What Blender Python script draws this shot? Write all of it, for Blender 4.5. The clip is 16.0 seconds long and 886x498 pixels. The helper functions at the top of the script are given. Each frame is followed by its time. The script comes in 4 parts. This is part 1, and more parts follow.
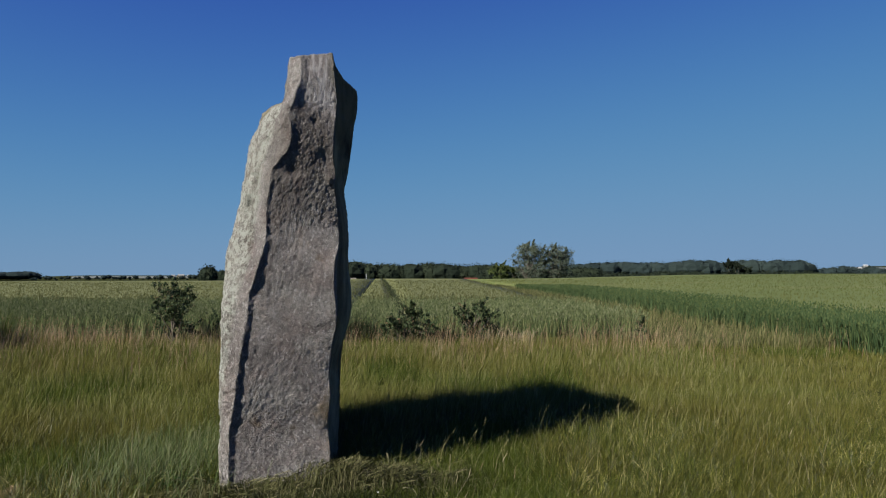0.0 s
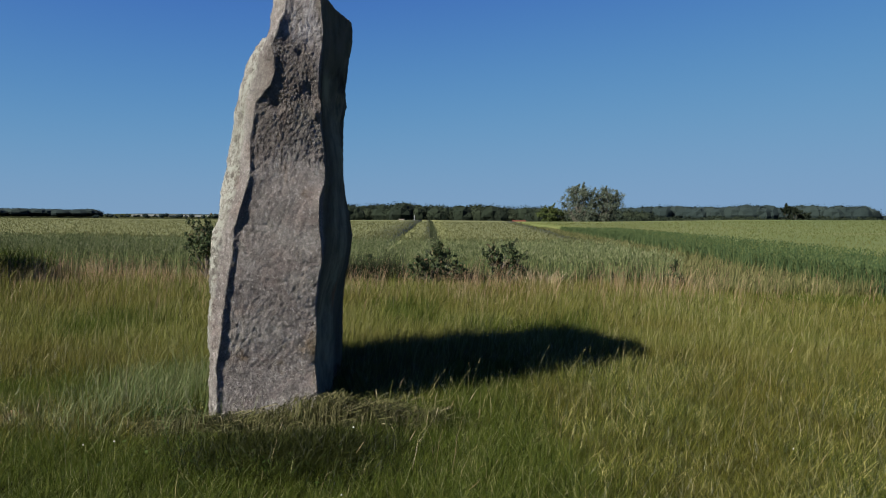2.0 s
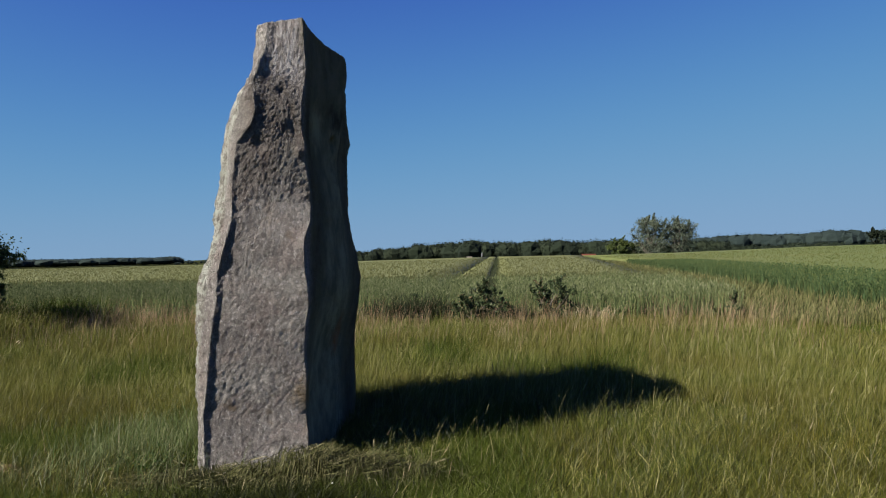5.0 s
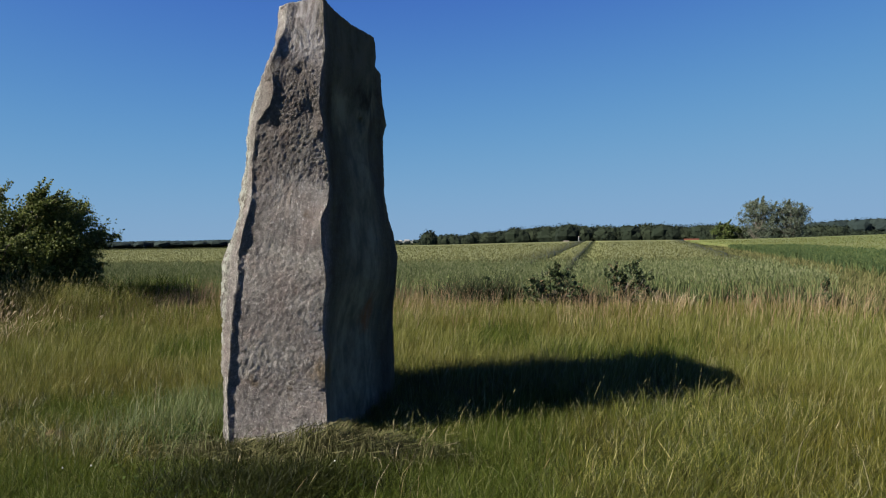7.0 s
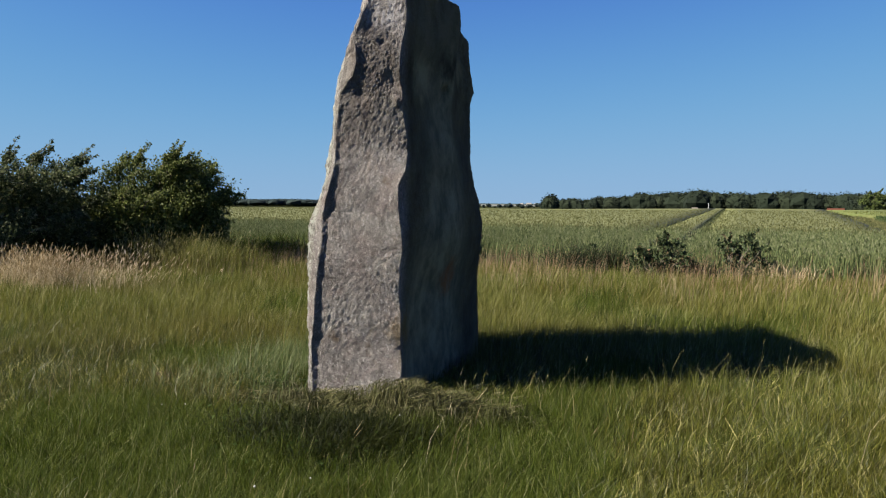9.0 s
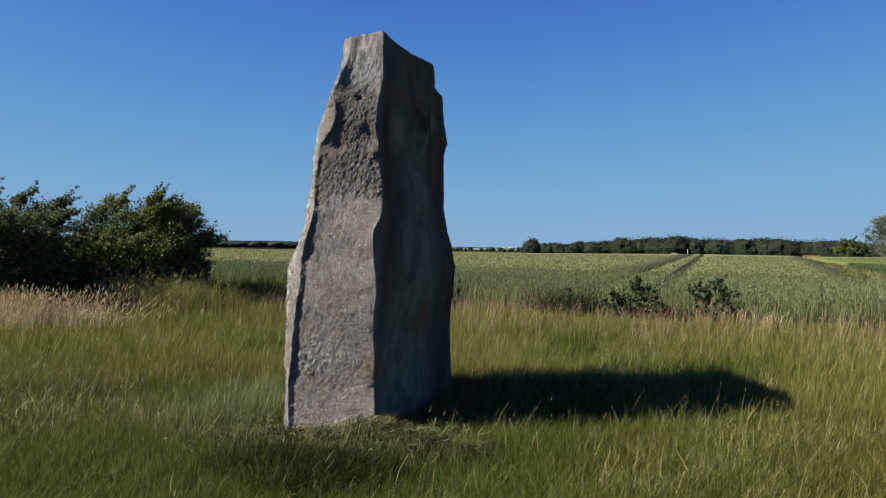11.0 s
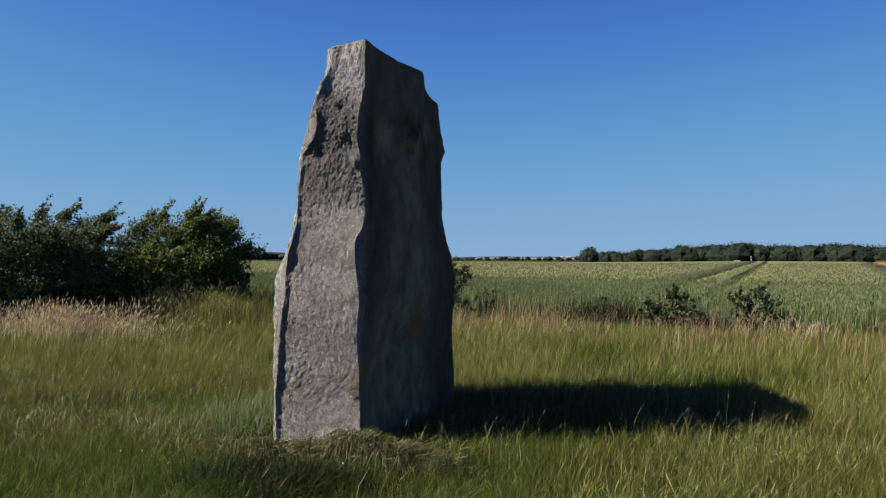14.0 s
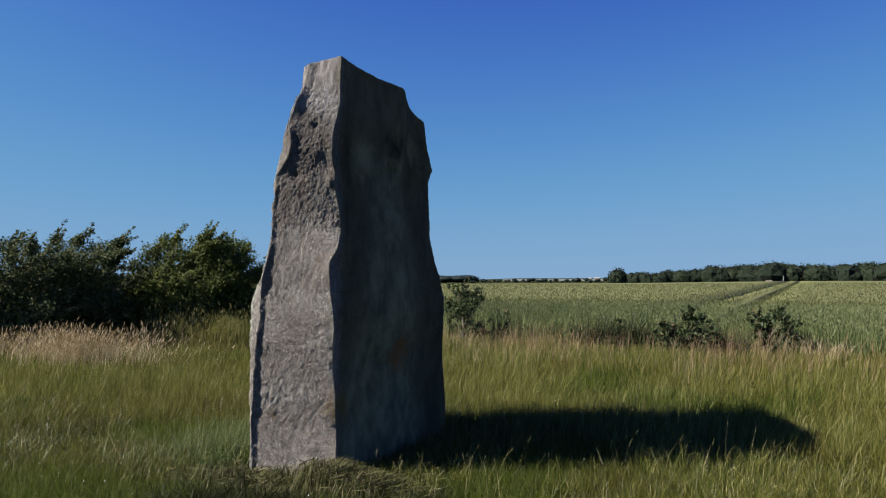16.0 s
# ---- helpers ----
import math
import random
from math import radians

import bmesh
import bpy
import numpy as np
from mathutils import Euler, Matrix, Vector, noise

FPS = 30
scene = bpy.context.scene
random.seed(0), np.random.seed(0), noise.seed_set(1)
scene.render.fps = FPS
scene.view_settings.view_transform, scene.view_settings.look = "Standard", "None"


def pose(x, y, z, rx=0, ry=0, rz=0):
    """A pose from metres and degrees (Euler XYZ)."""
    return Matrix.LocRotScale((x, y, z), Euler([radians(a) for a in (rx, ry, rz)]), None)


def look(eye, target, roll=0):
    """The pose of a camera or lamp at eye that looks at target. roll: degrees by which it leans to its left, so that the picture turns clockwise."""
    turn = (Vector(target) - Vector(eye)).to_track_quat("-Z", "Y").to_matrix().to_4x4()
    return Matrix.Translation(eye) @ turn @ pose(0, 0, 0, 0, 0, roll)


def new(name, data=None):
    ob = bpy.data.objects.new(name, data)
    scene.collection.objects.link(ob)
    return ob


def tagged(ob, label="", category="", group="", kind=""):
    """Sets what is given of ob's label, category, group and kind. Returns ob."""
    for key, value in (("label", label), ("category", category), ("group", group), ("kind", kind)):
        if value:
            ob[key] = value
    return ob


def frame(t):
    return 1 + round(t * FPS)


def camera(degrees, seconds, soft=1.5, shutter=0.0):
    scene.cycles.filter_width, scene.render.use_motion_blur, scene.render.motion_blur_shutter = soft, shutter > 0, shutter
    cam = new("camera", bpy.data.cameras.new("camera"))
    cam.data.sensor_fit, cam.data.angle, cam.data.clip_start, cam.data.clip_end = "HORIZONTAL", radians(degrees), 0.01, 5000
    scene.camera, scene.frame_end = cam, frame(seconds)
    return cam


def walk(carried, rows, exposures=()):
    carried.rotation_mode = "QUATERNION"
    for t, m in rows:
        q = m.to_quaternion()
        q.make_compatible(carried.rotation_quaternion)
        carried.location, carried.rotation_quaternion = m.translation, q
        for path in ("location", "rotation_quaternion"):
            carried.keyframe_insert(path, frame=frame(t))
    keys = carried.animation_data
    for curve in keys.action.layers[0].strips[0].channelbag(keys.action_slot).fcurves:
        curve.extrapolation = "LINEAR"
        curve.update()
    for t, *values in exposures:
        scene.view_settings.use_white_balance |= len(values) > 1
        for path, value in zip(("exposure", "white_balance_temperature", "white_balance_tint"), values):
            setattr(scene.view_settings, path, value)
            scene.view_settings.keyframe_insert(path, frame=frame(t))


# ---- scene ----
cam = camera(62.6, 16.0, soft=1.2)
METRES, EYE, TILT, LEAN, TURN = 4.0, 1.6, 2.2, 0.0, 0.0
ROWS = [
    (0.0, 0.0, 0.0, 0.0, 0.0, 0.0, -0.0),
    (0.5, 0.0142, 0.0072, -0.0023, 0.01, -0.65, -0.3),
    (1.0, 0.0514, 0.013, -0.0039, 2.67, -1.86, -0.35),
    (1.5, 0.0988, 0.0212, -0.0051, 3.74, -3.06, -0.72),
    (2.0, 0.1251, 0.0345, -0.0086, 3.89, -4.58, -0.53),
    (2.5, 0.1397, 0.0557, -0.0087, 4.56, -3.42, 0.24),
    (3.0, 0.168, 0.0779, -0.0093, 5.98, -2.64, 1.13),
    (3.2, 0.1821, 0.0868, -0.0097, 6.75, -2.34, 1.26),
    (5.3, 0.2902, 0.1422, -0.0145, 10.55, -1.45, 1.65),
    (5.5, 0.3089, 0.1448, -0.0161, 13.0, -1.5, 1.69),
    (6.0, 0.3588, 0.1513, -0.0199, 17.43, -4.15, 1.25),
    (6.5, 0.3856, 0.171, -0.0199, 18.13, -5.16, 1.66),
    (7.0, 0.4128, 0.1969, -0.0246, 16.93, -2.69, 1.44),
    (7.5, 0.4329, 0.21, -0.024, 16.26, -2.27, 1.39),
    (8.0, 0.4615, 0.2086, -0.0237, 20.72, -2.17, 1.98),
    (8.5, 0.5016, 0.2095, -0.0215, 25.03, -4.33, 1.19),
    (9.0, 0.5146, 0.1977, -0.0155, 26.51, -5.45, 0.54),
    (9.5, 0.5097, 0.1709, -0.0097, 25.64, -4.4, 0.51),
    (9.7, 0.508, 0.1603, -0.0073, 24.7, -3.64, 0.44),
    (11.8, 0.6129, 0.1269, -0.0101, 26.3, -2.01, -0.42),
    (12.0, 0.6161, 0.1332, -0.0107, 26.94, -2.44, -0.26),
    (12.5, 0.6255, 0.1528, -0.0123, 27.12, -2.64, 0.31),
    (13.0, 0.6331, 0.1858, -0.0144, 26.96, -1.54, 0.05),
    (13.5, 0.6526, 0.2104, -0.0111, 27.2, -0.86, 0.29),
    (14.0, 0.6967, 0.2296, -0.0124, 29.6, -1.22, 0.8),
    (14.5, 0.7335, 0.2436, -0.012, 30.4, -2.29, 0.81),
    (15.0, 0.7444, 0.2703, -0.0138, 30.52, -2.45, 1.33),
    (15.5, 0.75, 0.3042, -0.015, 31.15, -0.37, 1.16),
    (16.0, 0.7569, 0.3301, -0.018, 31.75, 0.57, 1.28),
]
EXPOSURES = [(0.0, 1.0, 6480, 10), (1.5, 1.1, 6600, 10), (2.5, 1.28, 6680, 10), (3.0, 1.35, 6700, 10), (5.5, 1.27, 6750, 10), (6.5, 1.4, 6800, 10), (7.5, 1.38, 6800, 10), (8.5, 1.48, 6900, 10), (9.0, 1.6, 6920, 10), (9.5, 1.63, 6850, 10), (12.0, 1.38, 6760, 10), (13.5, 1.42, 6740, 10), (15.0, 1.48, 6700, 10), (16.0, 1.4, 6660, 10)]
walk(cam, [(t, pose(0, 0, EYE, TILT, LEAN, TURN) @ pose(METRES * x, METRES * y, METRES * z, 90 + pitch, roll, yaw)) for t, x, y, z, yaw, pitch, roll in ROWS],
     exposures=EXPOSURES)

# ---- light ----
SUN_DIR = Vector((-0.760, -0.649, 0.78)).normalized()      # towards the sun
world = bpy.data.worlds.new("world")
scene.world = world
world.use_nodes = True
wn = world.node_tree.nodes
sky = wn.new("ShaderNodeTexSky")
sky.sky_type = "NISHITA"
sky.sun_disc = False
sky.sun_elevation = math.asin(SUN_DIR.z)
sky.sun_rotation = math.atan2(SUN_DIR.x, SUN_DIR.y)
sky.altitude, sky.air_density, sky.dust_density, sky.ozone_density = 100, 0.7, 0.0, 4.0
split, merge = wn.new("ShaderNodeSeparateColor"), wn.new("ShaderNodeCombineColor")
world.node_tree.links.new(sky.outputs[0], split.inputs[0])


def sky_math(operation, a, b):
    m = wn.new("ShaderNodeMath")
    m.operation = operation
    for slot, v in ((0, a), (1, b)):
        if isinstance(v, (int, float)):
            m.inputs[slot].default_value = v
        else:
            world.node_tree.links.new(v, m.inputs[slot])
    return m.outputs[0]


# a clear, deep blue summer sky whose haze pales evenly down to the horizon: most, half-way level and steepness of each colour
for k, (most, half, steep) in enumerate(((1.78, 3.3, 1.8), (2.88, 5.8, 2.5), (4.52, 4.6, 2.5))):
    power = sky_math("POWER", split.outputs[k], steep)
    world.node_tree.links.new(sky_math("MULTIPLY", sky_math("DIVIDE", power, sky_math("ADD", power, half)), most), merge.inputs[k])
world.node_tree.links.new(merge.outputs[0], wn["Background"].inputs[0])
wn["Background"].inputs[1].default_value = 0.055
sun = new("sun", bpy.data.lights.new("sun", "SUN"))
sun.data.energy, sun.data.angle, sun.data.color = 5.0, radians(0.55), (1.0, 0.95, 0.87)
sun.matrix_world = look(SUN_DIR * 50, (0, 0, 0))


# ---- materials ----
class Nodes:
    """A small wrapper to wire a node material."""

    def __init__(self, name, rough=0.8, spec=0.3):
        self.mat = bpy.data.materials.new(name)
        self.mat.use_nodes = True
        self.t = self.mat.node_tree
        self.p = self.t.nodes["Principled BSDF"]
        self.p.inputs["Roughness"].default_value = rough
        self.p.inputs["Specular IOR Level"].default_value = spec

    def node(self, kind, **values):
        n = self.t.nodes.new(kind)
        for key, value in values.items():
            n.inputs[key.replace("_", " ")].default_value = value
        return n

    def link(self, a, b):
        self.t.links.new(a, b)

    def coord(self):
        return self.node("ShaderNodeTexCoord").outputs["Object"]

    def scaled(self, s):
        m = self.node("ShaderNodeMapping")
        m.inputs["Scale"].default_value = s
        self.link(self.coord(), m.inputs[0])
        return m.outputs[0]

    def noise(self, scale, detail=4.0, stretch=(1, 1, 1), rough=0.55):
        n = self.node("ShaderNodeTexNoise", Scale=scale, Detail=detail, Roughness=rough)
        self.link(self.scaled(stretch), n.inputs["Vector"])
        return n.outputs[0]

    def ramp(self, fac, stops):
        r = self.node("ShaderNodeValToRGB")
        e = r.color_ramp.elements
        while len(e) < len(stops):
            e.new(0.5)
        for el, (at, c) in zip(e, stops):
            el.position, el.color = at, (*c, 1)
        self.link(fac, r.inputs[0])
        return r.outputs[0]

    def mix(self, fac, a, b, how="MIX"):
        m = self.t.nodes.new("ShaderNodeMix")
        m.data_type, m.blend_type = "RGBA", how
        for slot, v in ((0, fac), (6, a), (7, b)):
            if isinstance(v, (int, float)):
                m.inputs[slot].default_value = v
            elif isinstance(v, tuple):
                m.inputs[slot].default_value = (*v, 1)
            else:
                self.link(v, m.inputs[slot])
        return m.outputs[2]

    def color(self, c):
        self.link(c, self.p.inputs["Base Color"]) if not isinstance(c, tuple) else setattr(self.p.inputs["Base Color"], "default_value", (*c, 1))

    def bump(self, fac, strength=0.4, distance=0.02):
        b = self.node("ShaderNodeBump", Strength=strength, Distance=distance)
        self.link(fac, b.inputs["Height"])
        last = self.p.inputs["Normal"]
        if last.is_linked:
            self.link(last.links[0].from_socket, b.inputs["Normal"])
        self.link(b.outputs[0], last)

    def island(self):
        return self.node("ShaderNodeNewGeometry").outputs["Random Per Island"]

    def translucent(self, c, amount=0.3):
        out = self.t.nodes["Material Output"]
        tr = self.t.nodes.new("ShaderNodeBsdfTranslucent")
        self.link(c, tr.inputs[0])
        m = self.t.nodes.new("ShaderNodeMixShader")
        m.inputs[0].default_value = amount
        self.link(self.p.outputs[0], m.inputs[1])
        self.link(tr.outputs[0], m.inputs[2])
        self.link(m.outputs[0], out.inputs[0])


def leaf_material(name, stops, patch=None, patch_scale=0.6, amount=0.3, rough=0.6, spec=0.1, stretch=(1, 1, 1), tuft=None):
    """Leaves and blades: each its own tone, with broad patches of another tone and, where given, tufts of a third."""
    n = Nodes(name, rough, spec)
    c = n.ramp(n.island(), stops)
    if patch:
        f = n.ramp(n.noise(patch_scale, 3, stretch), [(0.42, (0, 0, 0)), (0.62, (1, 1, 1))])
        c = n.mix(f, c, n.mix(0.65, c, patch))
    if tuft:
        f = n.ramp(n.noise(5.5, 3, (1, 1, 0.2)), [(0.50, (0, 0, 0)), (0.60, (1, 1, 1))])
        c = n.mix(f, c, n.mix(0.6, c, tuft))
    n.color(c)
    n.translucent(c, amount)
    return n.mat


def stone_material():
    n = Nodes("weathered_quartzite", 0.9, 0.06)
    base = n.ramp(n.noise(2.6, 6), [(0.3, (0.180, 0.171, 0.163)), (0.5, (0.243, 0.231, 0.22)), (0.72, (0.31, 0.303, 0.282))])
    pink = n.ramp(n.noise(5.5, 5), [(0.5, (0, 0, 0)), (0.7, (1, 1, 1))])
    c = n.mix(n.mix(0.6, (0, 0, 0), pink), base, (0.23, 0.192, 0.178))
    grain = n.ramp(n.noise(70, 8, rough=0.75), [(0.3, (0.45, 0.44, 0.44)), (0.52, (0.95, 0.95, 0.95)), (0.72, (1.4, 1.39, 1.36))])
    c = n.mix(0.85, c, grain, "MULTIPLY")
    mottle = n.ramp(n.noise(24, 6, (1, 1, 0.75), 0.7), [(0.34, (0.60, 0.60, 0.61)), (0.5, (1, 1, 1)), (0.66, (1.29, 1.29, 1.28))])
    c = n.mix(0.9, c, mottle, "MULTIPLY")
    lichen = n.ramp(n.noise(21, 5, rough=0.7), [(0.60, (0, 0, 0)), (0.70, (0.6, 0.6, 0.6))])
    c = n.mix(lichen, c, (0.30, 0.31, 0.27))
    clouds = n.ramp(n.noise(1.5, 5, (1.3, 1, 0.8), 0.6), [(0.38, (0.99, 0.93, 0.91)), (0.55, (1.22, 1.20, 1.19)), (0.7, (1.40, 1.40, 1.40))])
    c = n.mix(1.0, c, clouds, "MULTIPLY")
    flecks = n.ramp(n.noise(46, 4, (1, 1, 0.7), 0.6), [(0.57, (0, 0, 0)), (0.66, (0.62, 0.62, 0.62))])
    c = n.mix(flecks, c, (0.50, 0.48, 0.46))
    # a dark crust across the upper front, with a ragged lower rim
    xyz = n.node("ShaderNodeSeparateXYZ")
    n.link(n.coord(), xyz.inputs[0])

    def sum_(a, b, factor=1.0):
        m = n.t.nodes.new("ShaderNodeMath")
        m.operation = "MULTIPLY_ADD"
        n.link(b, m.inputs[0])
        m.inputs[1].default_value = factor
        n.link(a, m.inputs[2])
        return m.outputs[0]

    def window(value, a, b):
        r = n.node("ShaderNodeMapRange")
        r.interpolation_type = "SMOOTHSTEP"
        n.link(value, r.inputs[0])
        r.inputs[1].default_value, r.inputs[2].default_value = a, b
        return r.outputs[0]

    ragged = n.noise(4.0, 6)
    level = sum_(xyz.outputs[2], ragged, 0.9)
    facet = sum_(sum_(xyz.outputs[2], xyz.outputs[0], 3.4), ragged, 0.35)
    crust = n.mix(1.0, n.mix(1.0, window(level, 2.30, 2.72), window(facet, -0.10, -0.32), "MULTIPLY"),
                  window(sum_(xyz.outputs[0], xyz.outputs[1], -0.9), -6.72, -6.60), "MULTIPLY")
    crust = n.mix(1.0, crust, window(sum_(xyz.outputs[2], ragged, 0.2), 3.16, 2.98), "MULTIPLY")
    c = n.mix(crust, c, n.mix(1.0, c, (0.74, 0.73, 0.71), "MULTIPLY"))
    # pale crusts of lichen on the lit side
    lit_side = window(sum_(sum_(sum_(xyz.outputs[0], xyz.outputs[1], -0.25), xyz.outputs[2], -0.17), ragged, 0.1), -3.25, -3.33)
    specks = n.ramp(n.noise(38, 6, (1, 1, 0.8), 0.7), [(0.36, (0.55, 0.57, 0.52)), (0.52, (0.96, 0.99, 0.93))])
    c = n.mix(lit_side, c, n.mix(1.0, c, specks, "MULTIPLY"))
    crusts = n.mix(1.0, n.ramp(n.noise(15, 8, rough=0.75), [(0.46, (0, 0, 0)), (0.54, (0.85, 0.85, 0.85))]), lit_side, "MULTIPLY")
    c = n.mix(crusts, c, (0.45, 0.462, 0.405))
    # pale runs of worn quartz on the upper front
    runs = n.ramp(n.noise(9, 5, (3.2, 1, 0.45), 0.6), [(0.44, (0, 0, 0)), (0.60, (0.85, 0.85, 0.85))])
    runs = n.mix(1.0, n.mix(1.0, runs, window(sum_(xyz.outputs[2], ragged, 0.3), 3.06, 3.22), "MULTIPLY"), window(sum_(xyz.outputs[0], ragged, 0.12), -1.12, -1.02), "MULTIPLY")
    c = n.mix(runs, c, (0.50, 0.475, 0.46))
    # the broad side: black crust along its rims and top, deepened to put the side's shade into its colour, and a
    # grey-green wash that runs down the middle and widens
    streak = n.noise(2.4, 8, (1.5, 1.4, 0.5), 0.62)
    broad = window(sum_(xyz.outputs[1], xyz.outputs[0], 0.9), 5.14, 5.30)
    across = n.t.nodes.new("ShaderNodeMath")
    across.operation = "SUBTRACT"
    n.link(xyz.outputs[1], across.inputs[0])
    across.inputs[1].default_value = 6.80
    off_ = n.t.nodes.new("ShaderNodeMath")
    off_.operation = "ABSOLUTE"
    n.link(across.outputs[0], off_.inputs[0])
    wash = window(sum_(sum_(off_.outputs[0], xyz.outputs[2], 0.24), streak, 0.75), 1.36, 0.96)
    # dark warm tones carry part of the side's shade and offset blue skylight
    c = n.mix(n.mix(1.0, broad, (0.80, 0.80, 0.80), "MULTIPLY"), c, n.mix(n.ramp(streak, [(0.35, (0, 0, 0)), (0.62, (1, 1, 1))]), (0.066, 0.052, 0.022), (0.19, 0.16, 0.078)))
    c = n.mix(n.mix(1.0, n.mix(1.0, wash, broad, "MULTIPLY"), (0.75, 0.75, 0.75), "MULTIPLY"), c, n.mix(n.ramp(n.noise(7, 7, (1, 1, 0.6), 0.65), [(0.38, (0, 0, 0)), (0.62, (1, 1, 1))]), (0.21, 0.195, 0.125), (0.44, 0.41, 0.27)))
    rust = n.ramp(n.noise(3.1, 3), [(0.66, (0, 0, 0)), (0.74, (0.75, 0.75, 0.75))])
    c = n.mix(rust, c, (0.14, 0.10, 0.06))
    # rust-brown stains low on the broad side, pale flaked ovals high up with a dark seep between them; the small
    # near-black spot paints the shade inside the crack hole
    for place, size_, tone, most in (((-0.97, 7.02, 0.88), 0.17, (0.36, 0.15, 0.055), 0.85), ((-0.93, 6.12, 0.52), 0.14, (0.27, 0.165, 0.04), 0.7), ((-0.92, 6.42, 2.66), 0.16, (0.42, 0.385, 0.24), 0.85),
                                     ((-0.95, 7.22, 2.86), 0.11, (0.42, 0.385, 0.24), 0.8), ((-0.92, 6.80, 2.80), 0.12, (0.022, 0.018, 0.013), 0.8), ((-0.95, 6.78, 2.58), 0.04, (0.01, 0.009, 0.008), 0.8),
                                     ((-1.125, 5.83, 1.93), 0.02, (0.20, 0.13, 0.05), 0.7)):
        off = n.t.nodes.new("ShaderNodeVectorMath")
        off.operation = "DISTANCE"
        n.link(n.coord(), off.inputs[0])
        off.inputs[1].default_value = place
        spot = window(sum_(off.outputs["Value"], n.noise(11, 6, (1, 1, 0.6), 0.65), 0.35), size_ + 0.26, size_ + 0.06)
        c = n.mix(n.mix(1.0, spot, (most, most, most), "MULTIPLY"), c, tone)
    moss = n.ramp(n.noise(9.0, 5), [(0.68, (0, 0, 0)), (0.78, (0.7, 0.7, 0.7))])
    c = n.mix(moss, c, (0.12, 0.11, 0.05))
    # worn, paler rims
    rim = n.ramp(n.node("ShaderNodeNewGeometry").outputs["Pointiness"], [(0.53, (0, 0, 0)), (0.60, (0.5, 0.5, 0.5))])
    c = n.mix(rim, c, (0.36, 0.35, 0.33))
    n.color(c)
    n.bump(n.noise(30, 10, (1.2, 1.2, 0.8), 0.8), 1.0, 0.06)
    n.bump(n.noise(75, 8, rough=0.8), 1.0, 0.03)
    pit = n.node("ShaderNodeTexVoronoi", Scale=42.0, Randomness=1.0)
    n.link(n.scaled((1, 1, 1.3)), pit.inputs["Vector"])
    n.bump(n.ramp(pit.outputs["Distance"], [(0.10, (0, 0, 0)), (0.26, (1, 1, 1))]), 0.35, 0.012)
    return n.mat


def plain(name, stops, scale, rough=0.9, bump=0.0, stretch=(1, 1, 1), gloss=0.2):
    n = Nodes(name, rough, gloss)
    f = n.noise(scale, 8, stretch, 0.65)
    n.color(n.ramp(f, stops))
    if bump:
        n.bump(f, 0.8, bump)
    return n.mat


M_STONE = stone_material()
M_SOIL = plain("meadow_ground", [(0.3, (0.013, 0.0165, 0.0042)), (0.6, (0.026, 0.0290, 0.0075)), (0.8, (0.043, 0.040, 0.0135))], 3.0, bump=0.08, gloss=0.03)
M_WHEAT_BODY = plain("wheat_canopy", [(0.3, (0.084, 0.090, 0.031)), (0.55, (0.097, 0.102, 0.036)), (0.8, (0.110, 0.113, 0.043))], 0.9, bump=0.03)
M_BARLEY_BODY = plain("barley_canopy", [(0.32, (0.060, 0.082, 0.0195)), (0.5, (0.080, 0.098, 0.026)), (0.66, (0.110, 0.110, 0.038))], 0.06, bump=0.1, stretch=(0.35, 1.6, 1))


# ---- mesh helpers ----
def mesh_from(name, verts, faces, mat, smooth=False):
    """A mesh object from arrays: faces is one (n, k) array or a list of such arrays."""
    me = bpy.data.meshes.new(name)
    faces = faces if isinstance(faces, list) else [faces]
    faces = [np.asarray(f, dtype=np.int32) for f in faces if len(f)]
    me.vertices.add(len(verts))
    me.vertices.foreach_set("co", np.asarray(verts, dtype=np.float32).ravel())
    sizes = np.concatenate([np.full(len(f), f.shape[1], dtype=np.int32) for f in faces])
    loops = np.concatenate([f.ravel() for f in faces])
    me.loops.add(len(loops))
    me.loops.foreach_set("vertex_index", loops)
    me.polygons.add(len(sizes))
    me.polygons.foreach_set("loop_start", np.concatenate([[0], np.cumsum(sizes)[:-1]]).astype(np.int32))
    me.polygons.foreach_set("use_smooth", np.full(len(sizes), smooth))
    me.update(calc_edges=True)
    me.validate()
    me.materials.append(mat)
    return new(name, me)


def grid_faces(rows, cols, wrap=False):
    i = np.arange(rows - 1)[:, None]
    j = np.arange(cols if wrap else cols - 1)[None, :]
    k = (j + 1) % cols
    return np.stack([i * cols + j, i * cols + k, (i + 1) * cols + k, (i + 1) * cols + j], -1).reshape(-1, 4)


# ---- ground ----
CREST = 185.0


